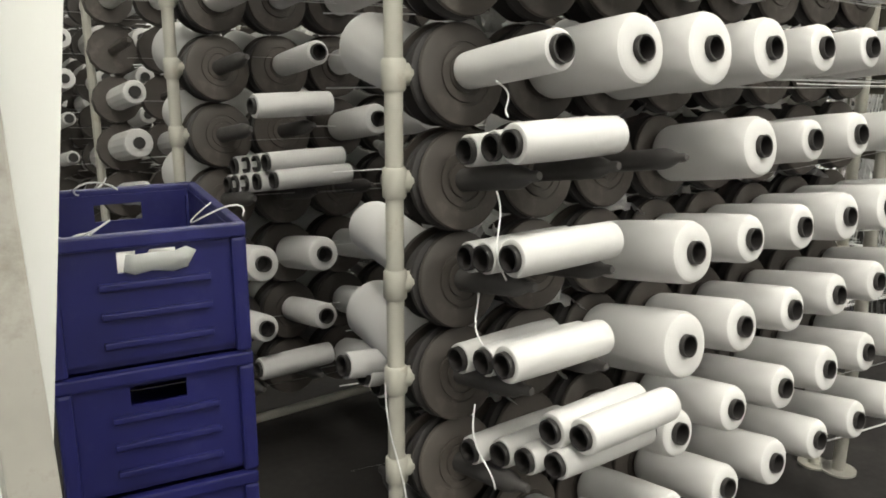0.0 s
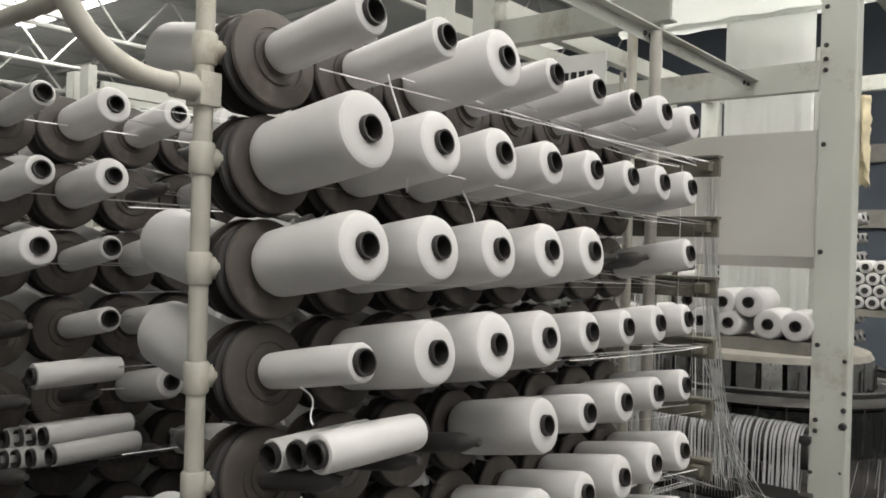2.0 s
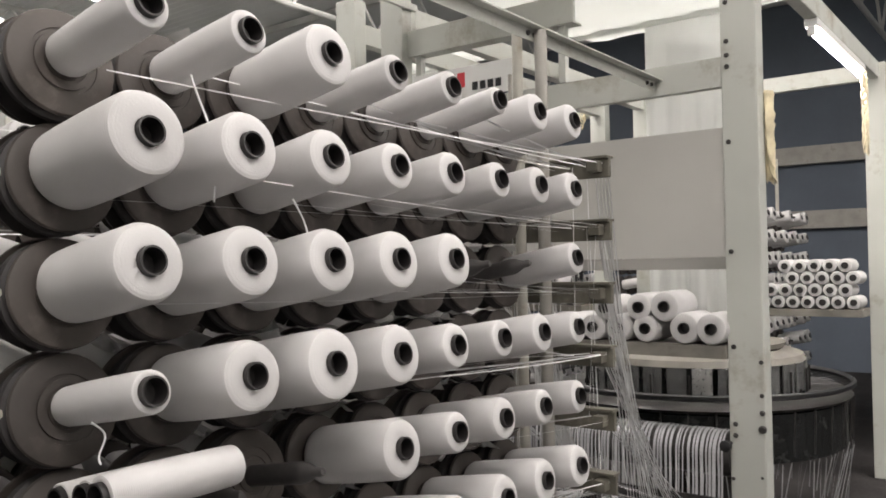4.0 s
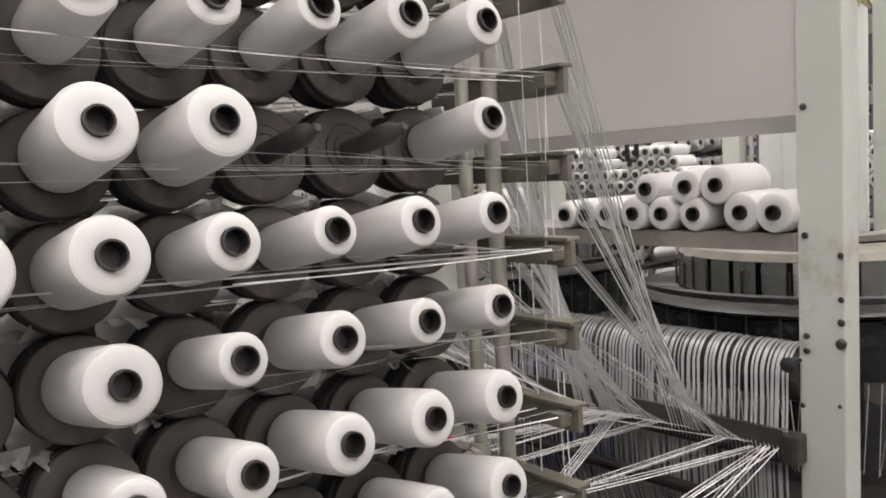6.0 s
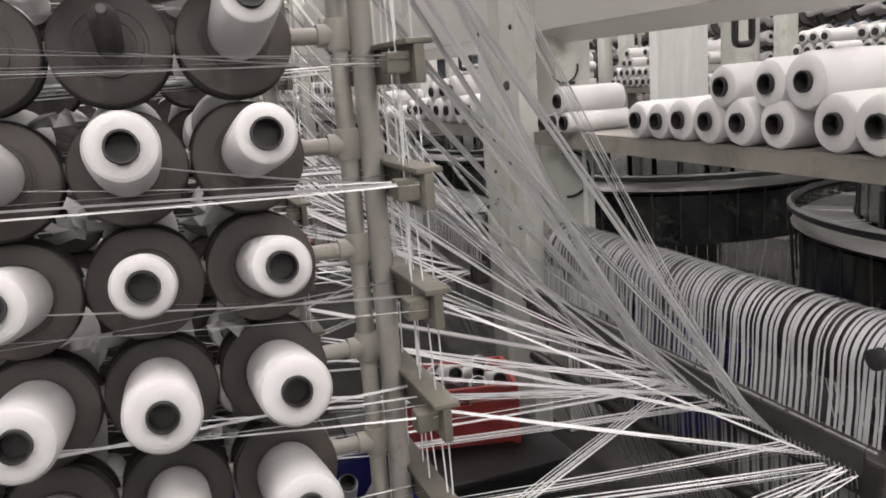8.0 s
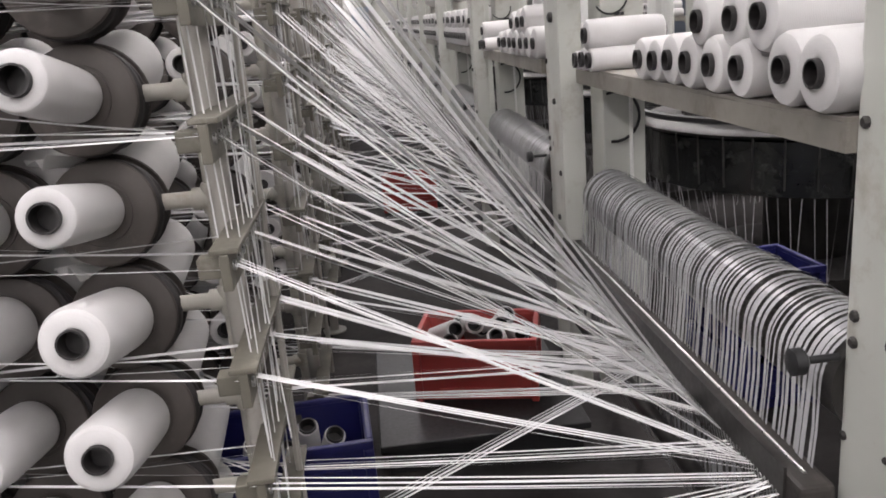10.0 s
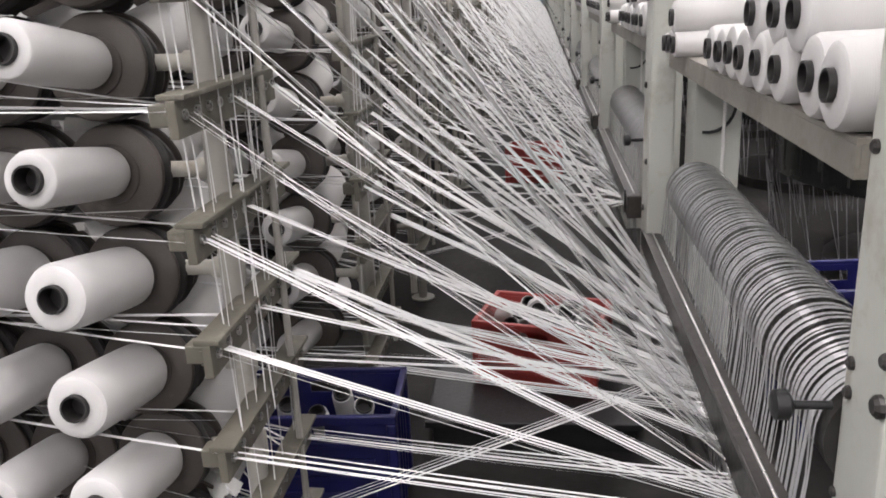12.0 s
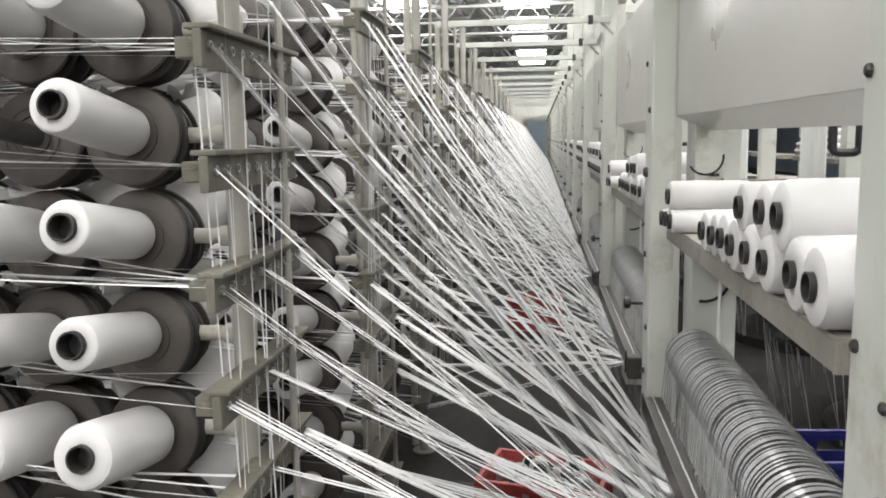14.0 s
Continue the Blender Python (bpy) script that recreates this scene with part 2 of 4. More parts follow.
box(bm, X0 - 0.2, 0.15, Y1, Y1 + 0.2, 0, ROOF)
box(bm, 0.95, X1 + 0.2, Y1, Y1 + 0.2, 0, ROOF)
box(bm, 0.15, 0.95, Y1, Y1 + 0.2, 2.1, ROOF)
structure("wall_north", bm, M_WALL, "pale plastered end wall with a door opening")
structure("door_1", box(bmesh.new(), 0.152, 0.948, Y1 + 0.08, Y1 + 0.13, 0.0, 2.098), M_DOOR, "light blue closed door at the end of the aisle")

# roof: corrugated sheets with gaps for the skylights and the added fill panels
bm = bmesh.new()
PANELS = SKY_FILL + [(0.35, y) for y in (23.6, 27.8, 32.0, 36.2)]
holes = sorted({s[1] for s in PANELS})
wave = 0.12
n = int((X1 - X0 + 0.4) / (wave / 2))
cuts = [Y0 - 0.2] + [v for h in holes for v in (h - 1.35, h + 1.35)] + [Y1 + 0.2]
for i in range(len(cuts) - 1):
    in_band = i % 2 == 1
    prev = None
    for k in range(n + 1):
        x = X0 - 0.2 + k * wave / 2
        z = ROOF + (0.025 if k % 2 else 0)
        cur = (bm.verts.new((x, cuts[i], z)), bm.verts.new((x, cuts[i + 1], z)))
        open_here = in_band and any(abs(x - wave / 4 - sx) < 0.58 and abs(sy - (cuts[i] + cuts[i + 1]) / 2) < 0.1 for sx, sy in PANELS)
        if prev and not open_here:
            bm.faces.new((prev[0], prev[1], cur[1], cur[0]))
        prev = cur
structure("ceiling", bm, M_ROOF, "corrugated grey metal roof with skylight strips")
# Glowing sheets sit over the added fill lamps too, not only real skylights.
for i, (sx_, sy_) in enumerate(PANELS):
    structure(f"window_{i + 1}", box(bmesh.new(), sx_ - 0.62, sx_ + 0.62, sy_ - 1.38, sy_ + 1.38, ROOF + 0.03, ROOF + 0.05), M_SKY_FILL_PANEL, "bright translucent roof sheet for skylights and added fill lights")


def truss(y):
    t = thing("roof_truss", pose(0, y, 0), "pale painted steel lattice roof truss under the roof", "truss", "roof trusses")
    bm = bmesh.new()
    rod(bm, (X0, 0, ROOF - 0.06), (X1, 0, ROOF - 0.06), 0.035, 8)
    part("top_chord", bm, M_TRUSS, t)
    bm = bmesh.new()
    rod(bm, (X0, 0, ROOF - 0.75), (X1, 0, ROOF - 0.75), 0.03, 8)
    part("bottom_chord", bm, M_TRUSS, t)
    x, k = X0, 0
    while x < X1 - 0.3:
        bm = bmesh.new()
        z = (ROOF - 0.75, ROOF - 0.06)
        rod(bm, (x, 0, z[k % 2]), (x + 0.6, 0, z[1 - k % 2]), 0.016, 6)
        part("web_bar", bm, M_TRUSS, t)
        x, k = x + 0.6, k + 1
    return t


for ty in (0.5, 4.7, 8.9, 11.0, 13.1, 15.2, 17.3, 19.4, 21.5, 25.7, 29.9, 34.1):
    truss(ty)
for px_ in (-3.9, -1.1, 1.9, 5.4):
    bm = bmesh.new()
    box(bm, px_ - 0.03, px_ + 0.03, Y0, Y1, ROOF - 0.025 - 0.08, ROOF - 0.025)
    tagged(part("roof_purlin", bm, M_TRUSS), "long pale steel purlin under the roof sheets", "beam", "roof purlins", kind="structure")

# ---- bobbins ----
LENGTH = 0.222
PX, PZ, TILT = 0.1738, 0.17425, 10.0
ROWS, COLS = 9, 8
TOP_Z = 1.394 + 2 * PZ
DISC_Y, DISC_X, MID_Y, CREEL_PITCH = 0.230, 0.0, 0.272, 1.025
TURN = -math.degrees(math.atan2(DISC_X, DISC_Y))


def core_mesh(r=0.021):
    bm = bmesh.new()
    lathe(bm, [(r, 0), (r, LENGTH + 0.006), (r - 0.003, LENGTH + 0.006), (r - 0.003, 0.06), (r - 0.003, 0.0)], 20, close=True)
    lathe(bm, [(r - 0.0035, 0.028), (r - 0.0035, 0.04)], 16)
    return mesh_from("core", bm, M_CORE, True)


def pack_mesh(r):
    c = 0.021
    b = min(0.014, (r - c) * 0.5)
    prof = [(c + 0.0005, 0.009), (r - b, 0.008), (r - b * 0.35, 0.008 + b * 0.3), (r - 0.0005, 0.008 + b), (r + 0.0005, 0.09),
            (r, 0.18), (r - 0.001, LENGTH - b), (r - b * 0.4, LENGTH - b * 0.3), (r - b, LENGTH), (c + 0.0005, LENGTH)]
    bm = bmesh.new()
    lathe(bm, prof, 32, close=True)
    return mesh_from("winding", bm, M_TAPE_PACK, True)


CORE = core_mesh()
SIZES = (0.026, 0.031, 0.036, 0.042, 0.047, 0.052, 0.057, 0.063, 0.078)
WORDS = ("almost empty", "nearly run-out", "thin", "half-used", "part-used", "well-filled", "full", "full thick", "bulging full")
PROTO = {}


def bobbin(size, m, where="on a creel spindle", group="bobbins on the creel"):
    key = (size, where)
    if key not in PROTO:
        t = thing("tape_bobbin", m, f"{WORDS[size]} white tape bobbin, black core, {where}", "bobbin", group)
        piece("core", CORE, t)
        piece("winding", pack_mesh(SIZES[size]) if size not in PACKS else PACKS[size], t)
        PACKS[size] = t.children[1].data
        PROTO[key] = t
        return t
    return copy_thing(PROTO[key], m)


PACKS = {}
# package sizes on the nearest creel, row by row from the top; . is an empty spindle
FRONT = ("22622144", "76544344", "66666..3", "16764343", "...63433", "..644555", "..754445", "..444545", ".3445444")

SECOND = ("14342332", "24.33424", "414.2343", ".1243.33", "..332443", "...34343", "443.3434", "22343.34", "..443343")

# ---- creel ----


def disc_mesh():
    bm = bmesh.new()
    prof = [(0.020, -0.008), (0.030, -0.008), (0.0305, -0.004), (0.036, -0.004), (0.0365, -0.007), (0.046, -0.007), (0.0465, -0.003),
            (0.052, -0.003), (0.0525, -0.005), (0.076, -0.004), (0.083, -0.001), (0.085, 0.003), (0.084, 0.007), (0.020, 0.008)]
    lathe(bm, prof, 36, close=True)
    return mesh_from("disc", bm, M_DISC, True)


def back_disc_mesh():
    bm = bmesh.new()
    lathe(bm, [(0.016, 0.020), (0.074, 0.020), (0.085, 0.025), (0.086, 0.032), (0.080, 0.037), (0.016, 0.038)], 32, close=True)
    return mesh_from("backing_disc", bm, M_DISC_BACK, True)


def spindle_mesh():
    bm = bmesh.new()
    lathe(bm, [(0.0195, 0.02), (0.0195, -0.140), (0.0175, -0.152), (0.011, -0.168), (0.0085, -0.173), (0.0085, -0.186), (0.006, -0.192)], 18)
    return mesh_from("spindle", bm, M_SPINDLE, True)


def arm_mesh():
    """The short stub that carries both spindles on the row's rail."""
    bm = bmesh.new()
    rod(bm, (0, -0.036, 0.006), (0, 0.036, 0.006), 0.015, 12)
    lathe(bm, [(0.019, -0.028), (0.022, -0.024), (0.022, 0.024), (0.019, 0.028)], 16, pose(0, 0, 0, 0, 0, 90))
    return mesh_from("bobbin_holder", bm, M_PIPE, True)


DISC, BACK_DISC, SPINDLE, ARM = disc_mesh(), back_disc_mesh(), spindle_mesh(), arm_mesh()
DROP = 0.045


def row_z(r):
    return TOP_Z - r * PZ


POST_X = -(COLS - 1) * PX - 0.108
END_X = 0.165


def creel(y):
    """A double-sided creel: two pipe posts, a rail for each row, and a holder for each bobbin on both faces."""
    t = thing("bobbin_creel", pose(0, y, 0), "tall pipe-frame creel with dark discs holding white bobbins", "creel", "bobbin creels")
    for x in (POST_X, END_X):
        bm = bmesh.new()
        rod(bm, (x, MID_Y, 0.0), (x, MID_Y, 2.3 if x < 0 else 2.055), 0.0155, 16)
        lathe(bm, [(0.045, 0), (0.045, 0.006)], 14, Matrix.Translation((x, MID_Y, 0)) @ pose(0, 0, 0, 90))
        p = part("post", bm, M_PIPE, t, smooth=True)
        for r in range(ROWS):
            bm = bmesh.new()
            lathe(bm, [(0.0175, -0.026), (0.0205, -0.022), (0.0205, 0.022), (0.0175, 0.026)], 16, pose(x, MID_Y, row_z(r) - DROP, 90))
            rod(bm, (x, MID_Y, row_z(r) - DROP), (x + (0.06 if x < 0 else -0.034), MID_Y, row_z(r) - DROP), 0.0185, 14)
            part("coupling", bm, M_PIPE, p, smooth=True)
    for r in range(ROWS):
        z = row_z(r) - DROP
        bm = bmesh.new()
        rod(bm, (POST_X, MID_Y, z), (END_X, MID_Y, z), 0.0135, 14)
        part("row_rail", bm, M_PIPE, t, smooth=True)
        for c in range(COLS):
            x = (c - COLS + 1) * PX
            h = piece("bobbin_holder", ARM, t, pose(x + DISC_X, MID_Y, z))
            for s in (0, 180):
                m = pose(0, 0, 0, 0, 0, s) @ pose(0, DISC_Y - MID_Y, 0, -TILT, 0, TURN if s == 0 else -TURN)
                piece("disc", DISC, h, m)
                piece("backing_disc", BACK_DISC, h, m)
                piece("spindle", SPINDLE, h, m)
    bm = bmesh.new()
    rod(bm, (POST_X, MID_Y, 0.14), (END_X, MID_Y, 0.14), 0.0135, 12)
    part("foot_rail", bm, M_PIPE, t, smooth=True)
    return t


def load(creel_k, y, rnd, sides=(0, 1)):
    for r in range(ROWS):
        for c in range(COLS):
            x, z = (c - COLS + 1) * PX, row_z(r)
            for side in sides:
                if creel_k == 0 and side == 0:
                    ch = FRONT[r][c]
                    if ch == ".":
                        continue
                    size = int(ch)
                else:
                    if side == 0 and SECOND[r][c] == ".":
                        continue
                    if side == 1 and rnd.random() < 0.03 and not (creel_k == 0 and side == 1 and c == 0):
                        continue
                    size = int(SECOND[r][c]) if side == 0 else rnd.choice((6, 7, 7, 7, 8))
                if creel_k == 0 and side == 1 and c < 2:
                    if r in (1, 4, 7, 8):
                        continue
                    size = 7 if r != 5 else 5
                tip = TILT + rnd.uniform(-0.8, 0.8)
                if side == 0:
                    m = pose(x - 0.012 * creel_k, y, z - 0.024 * creel_k, -tip, 0, TURN + rnd.uniform(-0.8, 0.8))
                else:
                    m = pose(x - 0.012 * creel_k, y + 2 * MID_Y, z - 0.024 * creel_k, -tip, 0, 180 - TURN + rnd.uniform(-0.8, 0.8))
                bobbin(size, m)


rnd = random.Random(11)
NEAR_CREELS = 2
first = creel(0)
load(0, 0, rnd)
for k in range(1, NEAR_CREELS):
    copy_thing(first, pose(-0.012, k * CREEL_PITCH, -0.024))
    load(k, k * CREEL_PITCH, rnd)


def joined_bobbins(name, poses, label, rnd, sizes=(4, 5, 6, 7)):
    """Many bobbins far from the aisle, kept as one object."""
    wind, dark = bmesh.new(), bmesh.new()
    for m in poses:
        r = SIZES[rnd.choice(sizes)]
        lathe(wind, [(0.021, 0.008), (r - 0.006, 0.008), (r, 0.014), (r, LENGTH - 0.008), (r - 0.008, LENGTH)], 16, m)
        lathe(dark, [(0.021, 0), (0.021, 0.02)], 12, m)
    t = tagged(part(name, wind, M_TAPE_PACK, smooth=True), label, "bobbins", kind="stuff")
    part("core_bank", dark, M_CORE, t, kind="stuff")
    return t


def far_creel(y, rnd, x_turn=1, x_base=0.0):
    """A creel farther down the hall, with its holders and bobbins joined."""
    t = thing("bobbin_creel", pose(x_base, y, 0), "distant pipe-frame creel packed with white bobbins", "creel", "bobbin creels")
    fr, ds, bb, co = bmesh.new(), bmesh.new(), bmesh.new(), bmesh.new()
    for c in range(COLS):
        x = x_turn * (c - COLS + 1) * PX
        if c in (0, COLS - 1):
            rod(fr, (x - 0.07 * (1 if c == 0 else -2) * x_turn, MID_Y, 0), (x - 0.07 * (1 if c == 0 else -2) * x_turn, MID_Y, 2.3 if c == 0 else 1.95), 0.0155, 8)
        for r in range(ROWS):
            m = pose(x, 0, row_z(r), -TILT)
            lathe(ds, [(0.084, DISC_Y), (0.084, DISC_Y + 0.035)], 14, m)
            if c == 0:
                rod(fr, (x - 0.07 * x_turn, MID_Y, row_z(r) - DROP), (END_X * x_turn, MID_Y, row_z(r) - DROP), 0.0135, 8)
            if rnd.random() < 0.86:
                s = rnd.choice(SIZES[1:7])
                lathe(bb, [(s - 0.004, 0.008), (s, 0.016), (s, LENGTH)], 14, m)
                lathe(co, [(0.021, 0.0), (0.021, 0.03)], 10, m)
            else:
                lathe(ds, [(0.008, 0.02), (0.018, 0.06), (0.019, DISC_Y)], 8, m)
    part("frame", fr, M_PIPE, t, kind="stuff")
    part("disc_bank", ds, M_DISC, t, kind="stuff")
    part("winding_bank", bb, M_TAPE_PACK, t, kind="stuff")
    part("core_bank", co, M_CORE, t, kind="stuff")
    return t


FAR = [k for k in range(NEAR_CREELS, 35)]
protos = [far_creel(FAR[0] * CREEL_PITCH, rnd), far_creel(FAR[1] * CREEL_PITCH, rnd)]
for i, k in enumerate(FAR[2:]):
    copy_thing(protos[i % 2], pose(0, k * CREEL_PITCH, 0))

# bent pipe and tie pipes at the outer end of the creels
PXL = POST_X
t = thing("bent_rail", pose(PXL, MID_Y, 0), "bent cream-painted pipe rail clamped to the creel post", "rail")
bm = bmesh.new()
pipe_path(bm, [(-0.015, 0, 1.632), (-0.05, 0, 1.634)] + arc((-0.072, 0, 1.809), 0.175, -90, -180, 12, (1, 0, 0), (0, 0, 1)) + [(-0.255, 0, 2.3)], 0.0165, 14)
part("pipe", bm, M_PIPE, t, smooth=True)
bm = bmesh.new()
rod(bm, (-0.055, 0, 1.634), (0.0, 0, 1.632), 0.0215, 16)
box(bm, -0.02, 0.02, -0.021, 0.021, 1.605, 1.66, 0.004)
part("clamp", bm, M_PIPE, t, smooth=True)
for k in range(3):
    t = thing("tie_pipe", pose(PXL, MID_Y + k * CREEL_PITCH, 1.86), "cream pipe tying two creel tops together", "pipe", "tie pipes")
    bm = bmesh.new()
    rod(bm, (0, 0.01, 0), (0, CREEL_PITCH - 0.01, 0.0), 0.019, 14)
    part("pipe", bm, M_PIPE, t, smooth=True)
    bm = bmesh.new()
    lathe(bm, [(0.022, -0.035), (0.024, -0.03), (0.024, 0.03), (0.022, 0.035)], 16, pose(0, 0, 0, 90))
    part("coupling", bm, M_PIPE, t, smooth=True)


# ---- tape guides and tapes ----
GX, GY, GZ, GROWS = 0.215, 0.207, 1.30 + 2 * PZ, 9


def guide_z(r):
    return GZ - r * PZ


EYELET = mesh_from("eyelet", lathe(bmesh.new(), [(0.0075, 0), (0.0075, 0.004), (0.0045, 0.004), (0.0045, 0)], 10, close=True), M_STEEL, True)


def guide_stand(y):
    t = thing("tape_guide_stand", pose(GX, y, 0), "worn grey pipe stand with olive tape guide bars", "guide stand", "tape guide stands")
    bm = bmesh.new()
    rod(bm, (-0.028, GY, 0), (-0.028, GY, 2.05), 0.018, 14)
    lathe(bm, [(0.05, 0), (0.05, 0.006)], 14, Matrix.Translation((-0.028, GY, 0)) @ pose(0, 0, 0, 90))
    part("post", bm, M_GREY_PIPE, t, smooth=True)
    bm = bmesh.new()
    rod(bm, (0.012, GY + 0.13, 0.2), (0.012, GY + 0.13, 1.95), 0.007, 8)
    part("thin_rod", bm, M_GREY_PIPE, t, smooth=True)
    for r in range(GROWS):
        z = guide_z(r)
        bm = bmesh.new()
        box(bm, -0.008, 0.006, 0.012, 0.43, z - 0.034, z + 0.018, 0.002)
        box(bm, -0.02, 0.02, 0.012, 0.43, z + 0.018, z + 0.026, 0.002)
        g = part("guide_bar", bm, M_OLIVE, t)
        bm = bmesh.new()
        box(bm, -0.042, -0.008, 0.03, 0.062, z - 0.02, z + 0.01, 0.003)
        part("end_block", bm, M_OLIVE, g)
        for j in range(10):
            piece("eyelet", EYELET, g, Matrix.Translation((0.0065, 0.035 + j * 0.042, z - 0.003)) @ pose(0, 0, 0, 0, 0, -90))
    return t


stand = guide_stand(0)
for k in range(1, 12):
    copy_thing(stand, pose(GX, k * CREEL_PITCH, 0))

LOOM_PITCH = 1.9
BAR_X, BAR_Z = 1.022, 0.54


def tapes(k, rnd):
    """The tapes of one creel: along its rows to the guides, down the guides, and across to the loom's comb bar."""
    y = k * CREEL_PITCH
    t = thing("warp_tapes", pose(0, y, 0), "taut white plastic tapes from creel guides to the loom", "tapes", "warp tapes")
    rows, fan, drop = bmesh.new(), bmesh.new(), bmesh.new()
    loom = int(k // 2)
    lo = loom * LOOM_PITCH - y
    for r in range(GROWS):
        zg = guide_z(r)
        for side in (0, 1):
            for c in range(COLS - 1):
                x = (c - COLS + 1) * PX
                yy = (0.03 + 0.05 * (c % 4)) if side == 0 else (0.40 - 0.035 * (c % 4))
                y0 = rnd.uniform(0.05, 0.2) if side == 0 else rnd.uniform(0.6, 0.75)
                zs = row_z(min(r, ROWS - 1)) - 0.02 - 0.05 * rnd.random() - (0.01 if side == 0 else 0.05)
                if k == 0 and side == 0 and c < 3 and r > 3:
                    continue
                ribbon(rows, (x + 0.02, y0, zs), (GX - 0.01, yy, zg + rnd.uniform(-0.008, 0.008)), 0.0042, rnd, 0.004)
        # across to the bar, in bundles
        for g, (y0, n) in enumerate(((0.045, 5), (0.40, 5 if k < 2 else 3), (0.22, (4 if k < 2 else 2) if r < 6 else 0))):
            up = 1 - r / 8
            if k % 2 == 0:
                base = lo + (0.02 + 0.30 * up ** 1.4, 0.10 + 0.50 * up, 0.30 + 0.4 * up)[g]
                if g == 1 and r in (6, 8):
                    base = lo + 0.55
            else:
                base = lo + (0.40 + 0.62 * up, 0.52 + 0.72 * up, 0.6 + 0.6 * up)[g]
            base += rnd.uniform(-0.015, 0.015)
            gap, close = rnd.uniform(0.008, 0.0105), rnd.uniform(0.008, 0.012)
            for j in range(n):
                ribbon(fan, (GX + 0.012, y0 + gap * (j - 2), zg - 0.003 + rnd.uniform(-0.003, 0.003)), (BAR_X - 0.029, base + close * (j - 2), BAR_Z - 0.05 + 0.006 * (r % 3)), 0.0038 if g == 0 and k == 0 else 0.0055, rnd, rnd.uniform(0.0, 0.003), roll=rnd.uniform(-0.5, 0.5))
    for j in range(13):
        yy = 0.04 + 0.029 * j + rnd.uniform(-0.01, 0.01)
        r0, r1 = rnd.choice((0, 0, 1, 2)), rnd.choice((4, 5, 6, 7))
        ribbon(drop, (GX + rnd.uniform(-0.03, 0.03), yy, guide_z(r0)), (GX + rnd.uniform(-0.02, 0.03), yy + rnd.uniform(-0.04, 0.04), guide_z(r1)), 0.0024, rnd)
    part("row_tape_run", rows, M_TAPE, t, kind="stuff")
    part("tape_fan", fan, M_TAPE, t, kind="stuff")
    part("guide_tape_run", drop, M_TAPE, t, kind="stuff")
    return t


rnd = random.Random(5)
for k in range(8):
    tapes(k, rnd)
far_t = [o for o in scene.objects if o.name.startswith("warp_tapes")][-2:]
for k in range(8, 30):
    copy_thing(far_t[k % 2], pose(0, (k // 2) * LOOM_PITCH + (0 if k % 2 == 0 else CREEL_PITCH), 0))

# ---- circular looms ----
SHELF = ((0.027, 6), (0.127, 6), (0.276, 5), (0.386, 5), (0.49, 5), (0.596, 5), (0.685, 4), (0.773, 4))


def strips(bm, pts_of_y, y0, y1, rnd):
    """Side by side tapes with uneven gaps, each following the same bent line."""
    y = y0
    while y < y1:
        w = rnd.choice((0.005, 0.007, 0.008, 0.010, 0.013))
        pts = pts_of_y(rnd.uniform(-0.002, 0.002))
        prev = None
        for p in pts:
            cur = (bm.verts.new((p[0], y, p[1])), bm.verts.new((p[0], y + w, p[1])))
            if prev:
                bm.faces.new((prev[0], prev[1], cur[1], cur[0]))
            prev = cur
        y += w + rnd.choice((0.003, 0.004, 0.006, 0.007, 0.009, 0.014))


BOLT = mesh_from("bolt", lathe(bmesh.new(), [(0.009, 0), (0.009, 0.004), (0.006, 0.007)], 10, pose(0, 0, 0, 0, 0, 90)), M_DARK_STEEL)


